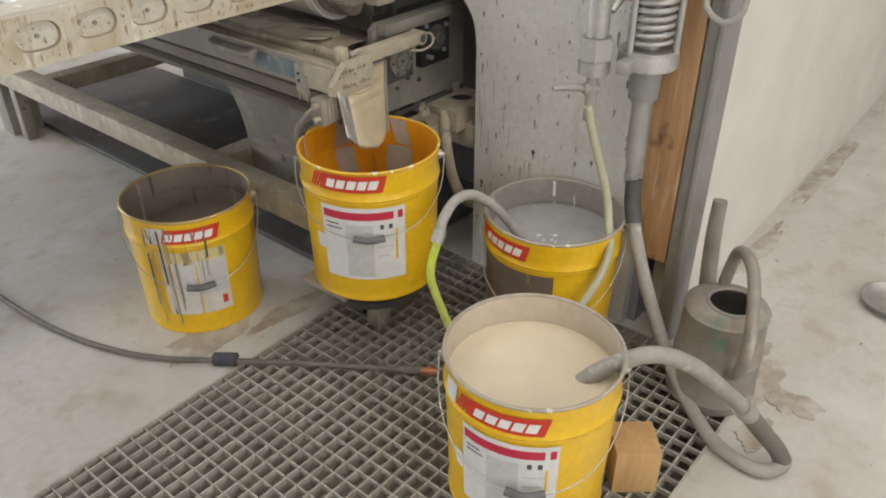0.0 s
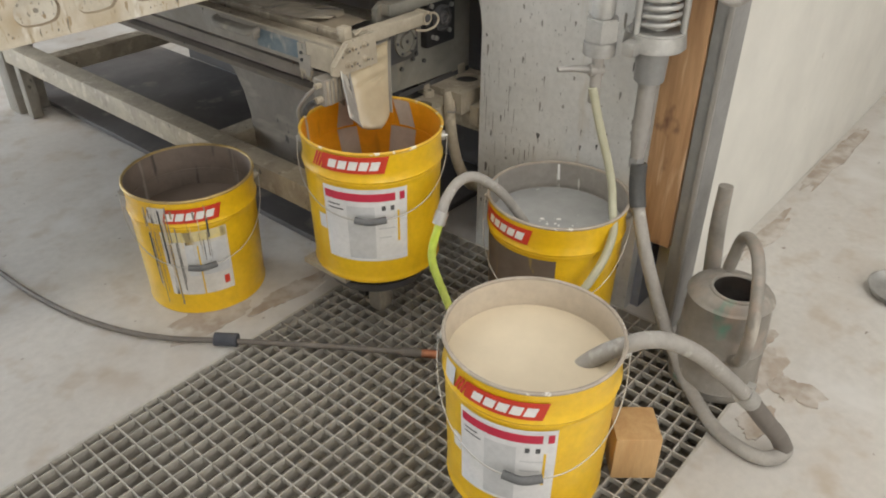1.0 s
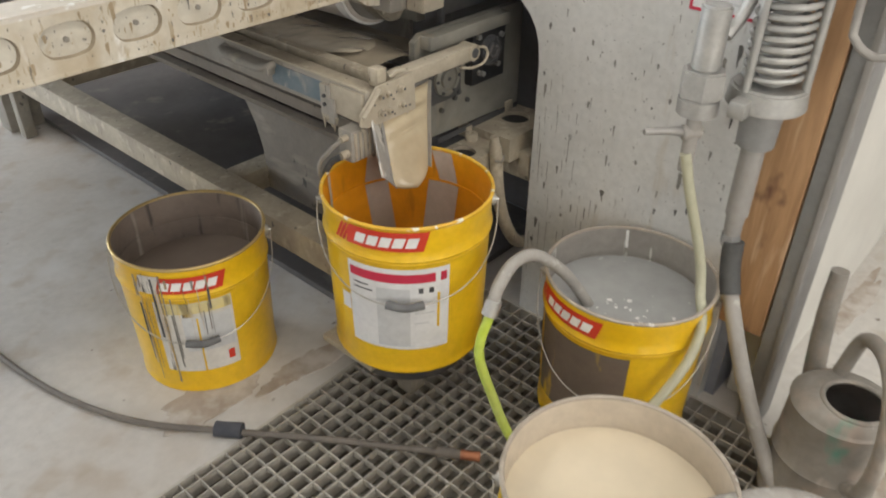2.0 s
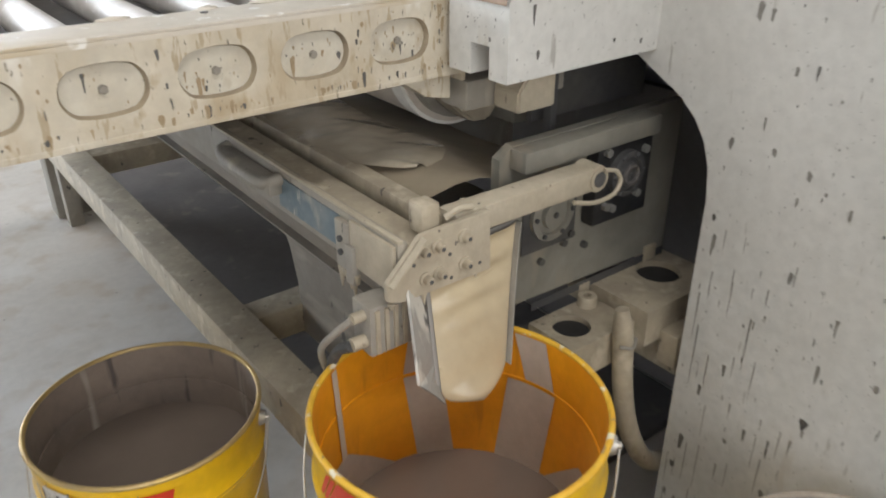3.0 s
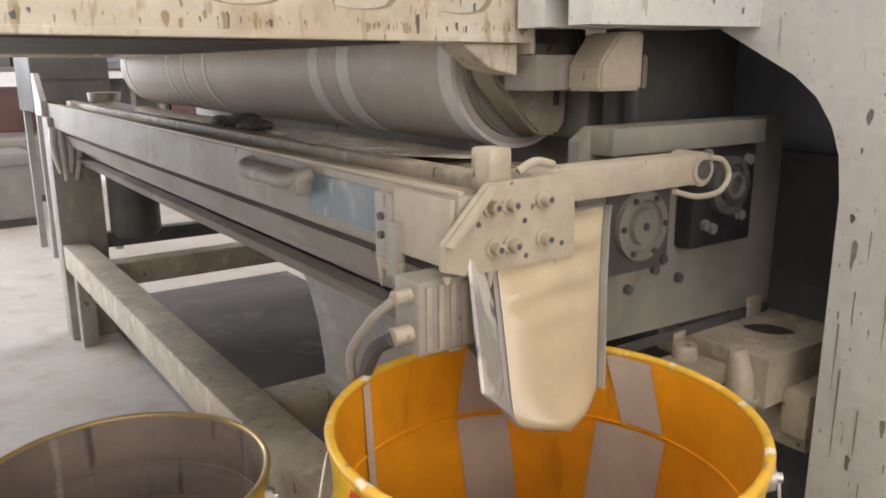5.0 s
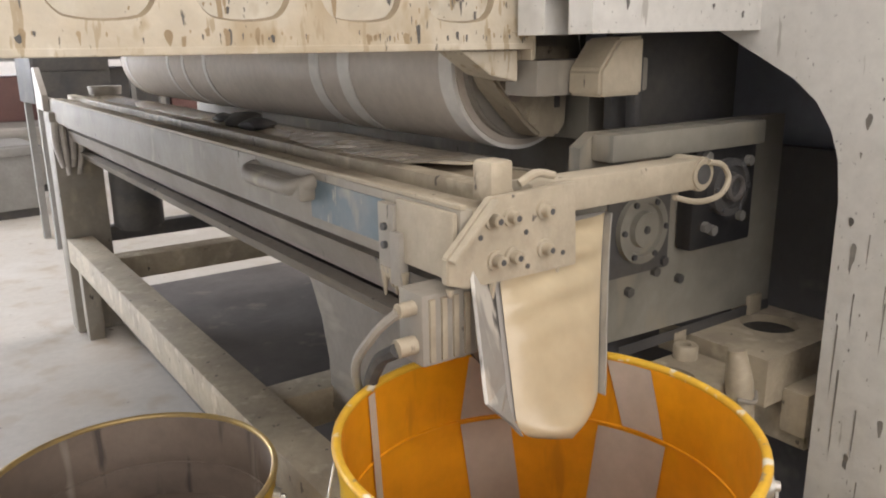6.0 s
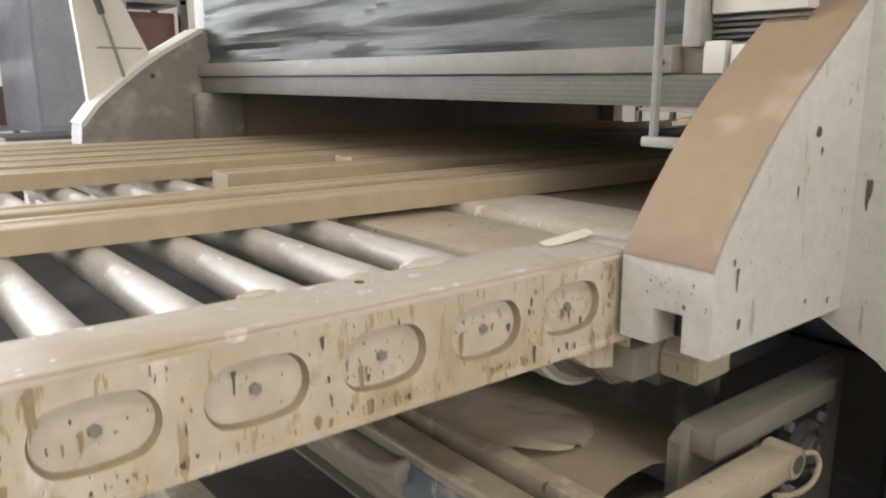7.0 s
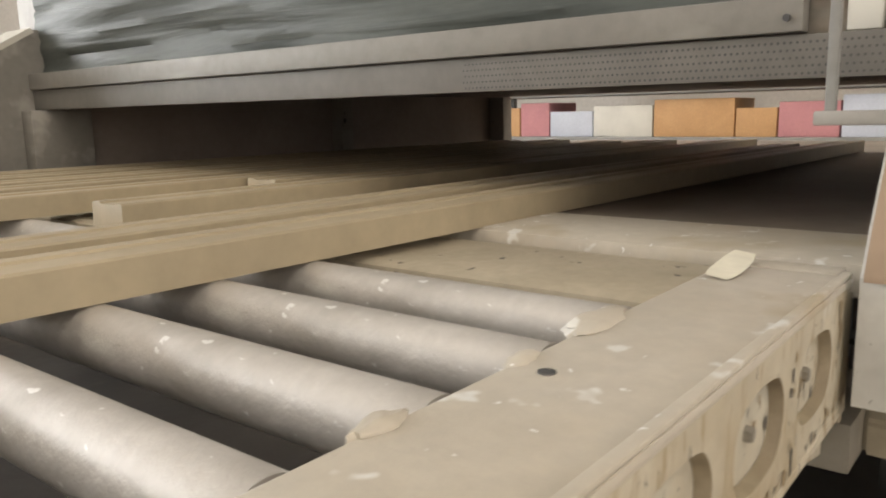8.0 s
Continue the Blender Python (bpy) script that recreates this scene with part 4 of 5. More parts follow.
for i in range(len(ys) - 1):
    for j in range(len(fx) - 1):
        film.faces.new((g[i][j], g[i][j + 1], g[i + 1][j + 1], g[i + 1][j]))
part("wet_film", film, "wet_film", unit, "glossy wet brown paint film")
lobe = bmesh.new()
nu, nv, g2 = 70, 22, []
for i in range(nu + 1):
    u = i / nu
    y = 1.372 + 0.40 * u
    half = 0.068 * min(1, (u / 0.13 + 0.02)) ** 0.5 * min(1, (1.02 - u) / 0.2) ** 0.5
    cx = 1.236 + 0.006 * math.sin(9 * u)
    g2.append([lobe.verts.new((cx + half * (2 * v - 1), y, 0.6365 + 0.003 * math.sin(math.pi * v) - 0.008 * v * v + 0.0034 * noise.noise(Vector((v * 2.2, u * 7, 3))) + 0.0010 * noise.noise(Vector((v * 5, u * 22, 8))))) for v in (j / nv for j in range(nv + 1))])
for i in range(nu):
    for j in range(nv):
        lobe.faces.new((g2[i][j], g2[i][j + 1], g2[i + 1][j + 1], g2[i + 1][j]))
part("clear_film", lobe, "foil", unit, "crinkled wet film with a rounded end")
for lx, ly, ls in ((1.234, 2.00, 0.030), (1.222, 1.92, 0.022), (1.228, 2.08, 0.018)):
    lump = bmesh.new()
    bmesh.ops.create_icosphere(lump, subdivisions=3, radius=1.0)
    for v in lump.verts:
        v.co *= 1 + 0.45 * noise.noise(v.co * 1.7 + Vector((lx * 40, ly * 9, 0)))
    bmesh.ops.transform(lump, matrix=Matrix.LocRotScale((lx, ly, 0.634), Euler((0, 0, 0.3)), (ls * 0.8, ls * 1.5, ls * 0.55)), verts=lump.verts)
    part("paint_lump", lump, "dark_steel", unit, "dark lump on the wet film")
part("trough_floor", bm_box(1.112, 1.34, 1.306, YB, 0.566, 0.574), "machine_grey", unit, "", False)
part("gutter", bm_prism([(1.118, 0.556), (1.130, 0.560), (1.136, 0.532), (1.165, 0.520), (1.165, 0.514), (1.128, 0.527)], "y", YA + 0.03, YB - 0.1), "lower_grey", unit, "folded gutter below the plate", False)
# two added dark sheets carry the shade below the machine in their colour
part("back_panel", bm_box(1.835, 1.855, 1.31, 3.0, 0.02, 0.60), "tray_dark", unit, "dark sheet added at the back for the shade under the machine", False)
part("drip_tray", bm_box(1.20, 1.83, 1.31, 3.25, 0.004, 0.022, 0.003), "tray_dark", unit, "dark sheet added on the floor for the shade under the machine", False)
part("gutter_back", bm_box(1.165, 1.178, YA + 0.03, YB - 0.1, 0.50, 0.566), "brown_dark", unit, "", False)
part("lower_channel", bm_prism([(1.142, 0.496), (1.158, 0.500), (1.175, 0.482), (1.24, 0.478), (1.24, 0.470), (1.160, 0.472)], "y", YA + 0.05, YB - 0.1), "lower_grey", unit, "", False)
part("base_plate", bm_prism([(1.34, 0.20), (1.748, 0.20), (1.752, 0.30), (1.770, 0.36), (1.80, 0.41), (1.85, 0.452), (1.92, 0.474), (2.0, 0.482), (2.95, 0.485), (2.95, 0.53), (1.34, 0.53)], "x", 1.24, 1.262), "lower_grey", unit, "grey base plate with a rounded opening", False)
part("blue_sticker", bm_box(1.0985, 1.100, 1.338, 1.482, 0.583, 0.622), "blue", unit, "faded scratched blue sticker", False)
hd = part("pull_handle", bm_tube([(1.100, 1.475, 0.620), (1.088, 1.478, 0.617), (1.082, 1.50, 0.612), (1.081, 1.55, 0.612), (1.082, 1.60, 0.612), (1.088, 1.622, 0.615), (1.100, 1.625, 0.618)], 0.0085, 10, 6), "machine_grey", unit, "bowed pull handle")
part("handle_plate", bm_box(1.080, 1.0995, 1.470, 1.630, 0.600, 0.622, 0.006), "machine_grey", hd)
ck = part("end_clip", bm_box(1.092, 1.0995, 1.312, 1.338, 0.560, 0.622, 0.002), "machine_grey", unit)
for z in (0.602, 0.586):
    part("screw", bm_cyl((1.0885, 1.325, z), (1.093, 1.325, z), 0.0035, None, 10), "ink", ck)
part("clip_hook", bm_box(1.090, 1.099, 1.300, 1.316, 0.553, 0.60, 0.002), "machine_grey", unit)

# end bracket with its bolts and arm
br = part("end_bracket", bm_prism([(1.079, 0.578), (1.079, 0.598), (1.120, 0.639), (1.208, 0.642), (1.211, 0.572), (1.098, 0.572)], "y", 1.216, 1.224, 0.001), "cream_steel", unit, "cream-crusted steel end bracket")
for bx, bz in ((1.121, 0.6225), (1.139, 0.6225), (1.173, 0.6235), (1.124, 0.5905), (1.141, 0.591), (1.174, 0.592)):
    bo = part("bolt", bm_cyl((bx, 1.2055, bz), (bx, 1.217, bz), 0.0050, None, 18, 0.0008), "paint_steel", br, "cream-crusted socket bolt")
    part("washer", bm_cyl((bx, 1.2135, bz), (bx, 1.2165, bz), 0.0078, None, 16), "cream_steel", bo)
    part("socket", bm_cyl((bx, 1.2050, bz), (bx, 1.2056, bz), 0.0026, None, 6), "ink", bo)
for bx, bz in ((1.155, 0.608), (1.195, 0.585), (1.110, 0.610), (1.157, 0.580)):
    part("plate_hole", bm_cyl((bx, 1.2154, bz), (bx, 1.2166, bz), 0.0022, None, 10), "ink", br)
part("bracket_flange", bm_prism([(1.079, 0.598), (1.120, 0.639), (1.1225, 0.6370), (1.0815, 0.5955)], "y", 1.207, 1.2155, 0.0006), "cream_steel", br, "pale folded flange")
for k in (0, 3, 8):
    dx, dl = 1.0835 + 0.0135 * k, 0.004 + 0.009 * ((k * 5) % 4) / 3
    part("paint_drop", bm_tube([(dx, 1.219, 0.574), (dx, 1.219, 0.571 - dl * 0.5), (dx, 1.219, 0.571 - dl)], lambda u: 0.0034 - 0.0026 * u, 8, 3), "cream_steel", br)
for k in range(6):
    dy, dl = 1.300 + 0.0066 * k, 0.006 + 0.016 * ((k * 3) % 4) / 3
    part("paint_drop", bm_tube([(1.095, dy, 0.566), (1.095, dy, 0.560 - dl * 0.5), (1.095, dy, 0.560 - dl)], lambda u: 0.0042 - 0.0032 * u, 8, 3), "paint_steel", unit)
part("cream_cheek", bm_box(1.0945, 1.0995, 1.230, 1.312, 0.574, 0.628, 0.002), "cream_steel", unit, "cream-crusted plate end")
part("side_cheek", bm_prism([(1.204, 0.575), (1.204, 0.640), (1.21, 0.640), (1.21, 0.575)], "y", 1.224, 1.262), "cream_steel", unit, "", False)
am = part("arm_tube", bm_box(1.17, 1.384, 1.226, 1.256, 0.614, 0.643, 0.004), "cream_steel", unit, "cream-crusted square arm")
part("arm_end", bm_cyl((1.384, 1.224, 0.6285), (1.384, 1.258, 0.6285), 0.0165, None, 24, 0.002), "cream_steel", am)
part("arm_bore", bm_cyl((1.384, 1.2232, 0.6285), (1.384, 1.2245, 0.6285), 0.0095, None, 20), "ink", am)
part("cable_ring", bm_tube([(1.34, 1.222, 0.612), (1.37, 1.218, 0.605), (1.40, 1.216, 0.608), (1.413, 1.217, 0.622), (1.405, 1.219, 0.636), (1.388, 1.222, 0.640)], 0.0028, 8, 6), "cream_steel", unit, "pale cable loop")
part("small_block", bm_box(1.128, 1.150, 1.226, 1.25, 0.632, 0.664, 0.003), "paint_steel", unit)
part("clamp_band", bm_tube([(1.155, 1.225, 0.645), (1.17, 1.222, 0.652), (1.19, 1.224, 0.648)], 0.0035, 8, 5), "cream_steel", unit)
sol = part("solenoid", bm_box(1.064, 1.124, 1.228, 1.262, 0.512, 0.570, 0.003), "machine_grey", unit, "ribbed paint-crusted solenoid box")
for k in range(5):
    part("rib", bm_box(1.070 + 0.011 * k, 1.0745 + 0.011 * k, 1.2255, 1.229, 0.516, 0.566), "paint_steel", sol, "", False)
part("nipple", bm_cyl((1.05, 1.24, 0.558), (1.066, 1.24, 0.558), 0.006, None, 12), "paint_steel", sol)
part("nipple", bm_cyl((1.048, 1.24, 0.528), (1.066, 1.24, 0.528), 0.0075, None, 12), "paint_steel", sol)
part("cable", bm_tube([(1.05, 1.24, 0.557), (1.038, 1.258, 0.535), (1.040, 1.292, 0.49), (1.075, 1.312, 0.40), (1.125, 1.318, 0.27), (1.15, 1.32, 0.02)], 0.004, 8, 6), "machine_grey", sol)
part("cable", bm_tube([(1.048, 1.24, 0.527), (1.044, 1.262, 0.51), (1.055, 1.295, 0.46), (1.095, 1.312, 0.37), (1.15, 1.318, 0.24), (1.17, 1.32, 0.02)], 0.006, 8, 6), "dark_hose", sol)

# spout with the running cream paint
def spout_row(v):
    """Left edge, right edge, depth and height of the running paint, v from the bracket (0) to the lip (1)."""
    z = 0.606 - 0.188 * v
    y = 1.234 - 0.068 * min(v, 0.80) - 0.030 * max(0.0, v - 0.80)
    xl, xr = 1.139 - 0.024 * v, 1.264 - 0.070 * v ** 0.9
    if v > 0.70:
        q = max(0.0, 1 - ((v - 0.70) / 0.151) ** 2.8) ** 0.5
        c, h = 0.5 * (xl + xr) + 0.006 * (1 - q), 0.5 * (xr - xl) * max(q, 0.12)
        xl, xr = c - h, c + h
    return xl, xr, y, z


back, lip_l, lip_r = bmesh.new(), bmesh.new(), bmesh.new()
rows_b, rows_l, rows_r = [], [], []
for j in range(15):
    v = j / 14 * 0.74
    xl, xr, y, z = spout_row(v)
    rows_b.append([back.verts.new((x, yy, z)) for x, yy in ((xl - 0.004, y + 0.004), (xr + 0.002, y + 0.004), (xr + 0.002, y + 0.006), (xl - 0.004, y + 0.006))])
    wl = 0.030 if v < 0.58 else max(0.001, 0.030 - 0.20 * (v - 0.58))
    rows_l.append([lip_l.verts.new(p) for p in ((xl - 0.004, y + 0.004, z), (xl - 0.004 - wl, y - 0.012, z - 0.004), (xl - 0.006 - wl, y - 0.010, z - 0.004), (xl - 0.006, y + 0.006, z))])
    rows_r.append([lip_r.verts.new(p) for p in ((xr + 0.0008, y + 0.004, z), (xr + 0.0012, y - 0.005, z), (xr + 0.0026, y - 0.005, z), (xr + 0.0022, y + 0.004, z))])
for bm, rows in ((back, rows_b), (lip_l, rows_l), (lip_r, rows_r)):
    for a, b in zip(rows, rows[1:]):
        for k in range(4):
            bm.faces.new((a[k], a[(k + 1) % 4], b[(k + 1) % 4], b[k]))
    bm.faces.new(rows[0])
    bm.faces.new(rows[-1])
sp = part("spout", back, "hood_grey", unit, "galvanised sheet spout", False)
part("left_lip", lip_l, "lip_streak", sp, "paint-streaked left lip", False)
part("right_lip", lip_r, "steel", sp, "bright right lip", False)
flow = bmesh.new()
nu, nv = 18, 70
gg = []
for j in range(nv + 1):
    v = 0.85 * j / nv
    xl, xr, y, z = spout_row(v)
    row = []
    for i in range(nu + 1):
        u = i / nu
        bulge = 0.007 * math.sin(math.pi * u) ** 0.7 + 0.007 * math.exp(-((v - 0.80) / 0.06) ** 2) * math.sin(math.pi * u)
        rip = 0.0085 * math.sin(44 * v + 7.5 * u - 6 * u * u) * max(0, 0.5 - v) * math.sin(math.pi * u) ** 0.5
        row.append(flow.verts.new((xl + (xr - xl) * u, y + 0.002 - bulge - rip, z)))
    gg.append(row)
for j in range(nv):
    for i in range(nu):
        flow.faces.new((gg[j][i], gg[j][i + 1], gg[j + 1][i + 1], gg[j + 1][i]))
part("paint_curtain", flow, "run_liquid", unit, "smooth curtain of running cream paint")
def drip_mesh():
    """A flat tongue of paint, broad above, with a waist and a round end."""
    bm = bmesh.new()
    n, rings = 20, []
    for a, w in ((0.0, 0.030), (0.12, 0.029), (0.28, 0.025), (0.45, 0.021), (0.62, 0.0205), (0.76, 0.0215), (0.88, 0.019), (0.96, 0.012), (1.0, 0.004)):
        d = 0.0034 if a < 0.3 else 0.0034 + 0.003 * math.sin(math.pi * min(1, (a - 0.3) / 0.7))
        rings.append([bm.verts.new((w * math.cos(t), min(d, w) * math.sin(t), -0.044 * a)) for t in (2 * math.pi * k / n for k in range(n))])
    for a, b in zip(rings, rings[1:]):
        for k in range(n):
            bm.faces.new((a[k], a[(k + 1) % n], b[(k + 1) % n], b[k]))
    bm.faces.new(rings[0])
    bm.faces.new(rings[-1])
    return bm


drip = part("paint_drip", drip_mesh(), "run_liquid", unit, "slow drip of paint falling from the lip")
ripples = []
for k in range(5):
    v = 0.07 + 0.075 * k
    pts = []
    for u in (0.06, 0.25, 0.5, 0.75, 0.94):
        xl, xr, y, z = spout_row(v - 0.20 * (u - 0.3) ** 2 + 0.02)
        pts.append((xl + (xr - xl) * u, y + 0.0036 - 0.007 * math.sin(math.pi * u) ** 0.7, z))
    ripples.append(part("paint_ripple", bm_tube(pts, lambda u: 0.0012 + 0.0018 * math.sin(math.pi * u), 8, 6), "run_liquid", unit))

# drive plate with its discs, sockets below
dp = part("drive_plate", bm_prism([(1.285, 0.45), (1.285, 0.655), (1.305, 0.668), (1.62, 0.668), (1.62, 0.44)], "y", 1.290, 1.304), "drive_grey", unit, "grey drive side plate", False)
def drive_disc(x, z, r, name, mat, y=1.290):
    d = part(name, bm_lathe([(0.001, 0.012), (r * 0.50, 0.012), (r * 0.54, 0.006), (r * 0.72, 0.006), (r * 0.76, 0.010), (r, 0.009), (r, 0.0)], 40), mat, unit, "round bearing cover")
    d.matrix_local = pose(x, y, z, 90, 0, 0)
    hub = part("hub", bm_cyl((0, 0, 0.010), (0, 0, 0.014), r * 0.12, None, 20, 0.001), "dark_steel", d)
    for k in range(6):
        a = 2 * math.pi * k / 6
        part("screw", bm_cyl((r * 0.86 * math.cos(a), r * 0.86 * math.sin(a), 0.007), (r * 0.86 * math.cos(a), r * 0.86 * math.sin(a), 0.012), 0.0032, None, 8), "ink", d)
part("bearing_plate", bm_box(1.325, 1.418, 1.2875, 1.290, 0.518, 0.612), "dark_steel", unit, "oily dark bearing plate", False)
drive_disc(1.372, 0.566, 0.036, "bearing_cover", "drive_grey")
mot = part("motor_plate", bm_box(1.430, 1.535, 1.268, 1.289, 0.535, 0.650, 0.004), "black", unit, "black motor plate")
drive_disc(1.482, 0.600, 0.031, "motor_cover", "dark_steel", 1.268)
part("rust_ring", bm_lathe([(0.012 + 0.003 * math.cos(t), 0.003 * math.sin(t)) for t in np.linspace(0, 2 * math.pi, 9)], 24), "tray_dark", mot, "dark oily shaft ring").matrix_local = pose(1.482, 1.255, 0.600, 90, 0, 0)
for bx, bz in ((1.45, 0.56), (1.462, 0.555), (1.51, 0.565), (1.518, 0.625), (1.445, 0.635)):
    part("bolt", bm_cyl((bx, 1.262, bz), (bx, 1.269, bz), 0.006, None, 6), "steel", mot)
for bx, bz in ((1.40, 0.515), (1.412, 0.525), (1.44, 0.50), (1.36, 0.50)):
    part("bolt", bm_cyl((bx, 1.284, bz), (bx, 1.291, bz), 0.0055, None, 6), "dark_steel", dp)
part("top_guard", bm_box(1.30, 1.54, 1.262, 1.290, 0.642, 0.668, 0.003), "drive_grey", unit)


def socket_box(x0, x1, y0, y1, z0, z1, hx, hy, r):
    """A flat steel box with a round hole in its top."""
    bm = bmesh.new()
    n = 32
    inner = [bm.verts.new((hx + r * math.cos(2 * math.pi * k / n), hy + r * math.sin(2 * math.pi * k / n), z1)) for k in range(n)]
    low = [bm.verts.new((v.co.x, v.co.y, z0 + 0.004)) for v in inner]
    outer = []
    for k in range(n):
        a = 2 * math.pi * k / n
        c, s = math.cos(a), math.sin(a)
        tx = ((x1 - hx) / c if c > 0 else (x0 - hx) / c) if abs(c) > 1e-6 else 1e9
        ty = ((y1 - hy) / s if s > 0 else (y0 - hy) / s) if abs(s) > 1e-6 else 1e9
        t = min(tx, ty)
        outer.append(bm.verts.new((hx + c * t, hy + s * t, z1)))
    for k in range(n):
        j = (k + 1) % n
        bm.faces.new((outer[k], outer[j], inner[j], inner[k]))
        bm.faces.new((inner[k], inner[j], low[j], low[k]))
    bm.faces.new(low)
    for a, b in (((x0, y0), (x1, y0)), ((x1, y0), (x1, y1)), ((x1, y1), (x0, y1)), ((x0, y1), (x0, y0))):
        q = [bm.verts.new((*p, z)) for p, z in ((a, z0), (b, z0), (b, z1), (a, z1))]
        bm.faces.new(q)
    corners = [(x0, y0), (x1, y0), (x1, y1), (x0, y1)]
    for cx, cy in corners:
        near = sorted(outer, key=lambda v: (v.co.x - cx) ** 2 + (v.co.y - cy) ** 2)[:2]
        bm.faces.new((bm.verts.new((cx, cy, z1)), near[0], near[1]))
    return bm


part("socket_box", socket_box(1.345, 1.462, 1.205, 1.287, 0.36, 0.412, 1.385, 1.248, 0.026), "paint_steel", unit, "flat steel box with a round hole", False)
part("socket_box", socket_box(1.468, 1.63, 1.19, 1.30, 0.375, 0.428, 1.57, 1.255, 0.032), "paint_steel", unit, "flat steel box with a round hole", False)
# black discs just below the rims paint the shade inside both holes
part("socket_hole", bm_cyl((1.385, 1.248, 0.4030), (1.385, 1.248, 0.4040), 0.0255, None, 28), "black", unit, "black disc added for the shade in the hole")
part("socket_hole", bm_cyl((1.57, 1.255, 0.4180), (1.57, 1.255, 0.4190), 0.0315, None, 28), "black", unit, "black disc added for the shade in the hole")
part("ring_nut", bm_lathe([(0.006, 0.0), (0.0135, 0.0), (0.0135, 0.014), (0.012, 0.016), (0.006, 0.016), (0.006, 0.0)], 20), "paint_steel", unit, "open ring nut").location = (1.440, 1.272, 0.412)
# dark strip painted as the seam's shadow above the boxes
part("box_seam", bm_box(1.35, 1.62, 1.2885, 1.2898, 0.428, 0.440), "dark_steel", unit, "", False)
part("lower_block", bm_prism([(1.165, 0.318), (1.165, 0.365), (1.185, 0.372), (1.30, 0.372), (1.30, 0.318)], "x", 1.515, 1.63, 0.003), "paint_steel", unit, "crusted lower block")
part("socket_box_base", bm_box(1.50, 1.60, 1.16, 1.19, 0.34, 0.39, 0.003), "paint_steel", unit)
part("lug", bm_box(1.44, 1.462, 1.288, 1.31, 0.412, 0.436, 0.002), "paint_steel", unit)
part("lug", bm_box(1.575, 1.60, 1.285, 1.31, 0.428, 0.452, 0.002), "paint_steel", unit)
part("pipe_clip", bm_tube([(1.406, 1.182, 0.405), (1.421, 1.173, 0.402), (1.438, 1.183, 0.405)], 0.0025, 8, 4), "machine_grey", unit)
part("drain_pipe", bm_tube([(1.418, 1.195, 0.452), (1.421, 1.19, 0.41), (1.427, 1.185, 0.33), (1.445, 1.178, 0.25), (1.485, 1.17, 0.18), (1.55, 1.165, 0.15)], lambda u: 0.009 + 0.005 * min(1, u * 6), 14, 6), "paint_steel", unit, "grey bent drain pipe")

# floor frame
part("floor_beam", bm_box(1.086, 1.150, 1.10, 2.97, 0.205, 0.270, 0.003), "paint_steel", unit, "long square floor beam")
part("cross_beam", bm_box(1.150, 1.86, 1.745, 1.805, 0.20, 0.258, 0.003), "paint_steel", unit)
part("cross_beam", bm_box(1.150, 1.86, 2.72, 2.78, 0.20, 0.258, 0.003), "paint_steel", unit)
for y in (1.13, 2.90):
    part("foot", bm_box(1.098, 1.138, y, y + 0.04, 0.0, 0.205, 0.003), "machine_grey", unit)
lp = part("end_post", bm_box(1.085, 1.20, 2.98, 3.06, 0.0, 0.60, 0.004), "machine_grey", unit, "grey end post")
part("end_motor", bm_cyl((1.27, 2.95, 0.28), (1.27, 2.95, 0.55), 0.065, None, 28, 0.01), "dark_steel", unit, "dark end motor")
part("low_rail", bm_box(1.15, 1.86, 3.0, 3.04, 0.24, 0.28, 0.002), "dark_steel", unit)
part("end_bracket_left", bm_prism([(3.05, 0.60), (3.16, 0.60), (3.16, 0.71), (3.13, 0.71), (3.05, 0.64)], "x", 1.085, 1.10, 0.001), "roller_steel", unit)
for k in range(4):
    part("hanging_strip", bm_tube([(1.095 + 0.016 * k, 2.965, 0.575), (1.09 + 0.02 * k, 2.955, 0.52), (1.10 + 0.012 * k, 2.955, 0.46 - 0.02 * (k % 2))], lambda u: 0.012 - 0.006 * u, 8, 4), "roller_steel", unit)

# belt with its nose roller
belt = thing("belt_conveyor", "paper-covered belt conveyor leading into the spray tunnel", "conveyor")
rl = part("nose_roller", bm_cyl((1.385, 1.49, 0.728), (1.385, 3.02, 0.728), 0.100, None, 72, 0.004), "roll_paper", belt, "wide brown paper-wrapped roller")
for y, w in ((1.493, 0.026), (1.735, 0.034), (1.828, 0.032), (2.33, 0.018), (2.47, 0.016), (2.58, 0.016), (2.95, 0.018)):
    part("band", bm_cyl((1.385, y, 0.728), (1.385, y + w, 0.728), 0.1012, None, 72), "roll_band", rl, "pale band on the roller")
part("roller_end", bm_cyl((1.385, 1.478, 0.728), (1.385, 1.492, 0.728), 0.088, None, 48, 0.003), "machine_grey", belt)
part("front_bar", bm_box(1.270, 1.282, 1.49, 3.02, 0.750, 0.768, 0.002), "roll_paper", belt, "pale bar before the roller")
part("belt_top", bm_box(1.484, 3.6, 1.345, 2.76, 0.818, 0.829), "belt", belt, "tan belt", False)
part("nose_bar", bm_box(1.338, 1.484, 1.345, 2.96, 0.804, 0.832, 0.011), "rail_top", belt, "pale rounded nose bar")
part("rear_apron", bm_box(1.49, 1.50, 1.50, 3.05, 0.50, 0.81), "machine_grey", belt, "grey sheet behind the roller", False)
cap = part("bearing_cap", bm_prism([(1.285, 0.748), (1.300, 0.708), (1.338, 0.668), (1.362, 0.648), (1.392, 0.646), (1.405, 0.66), (1.41, 0.748)], "y", 1.432, 1.474, 0.004), "paint_steel", belt, "crusted curved bearing cap")
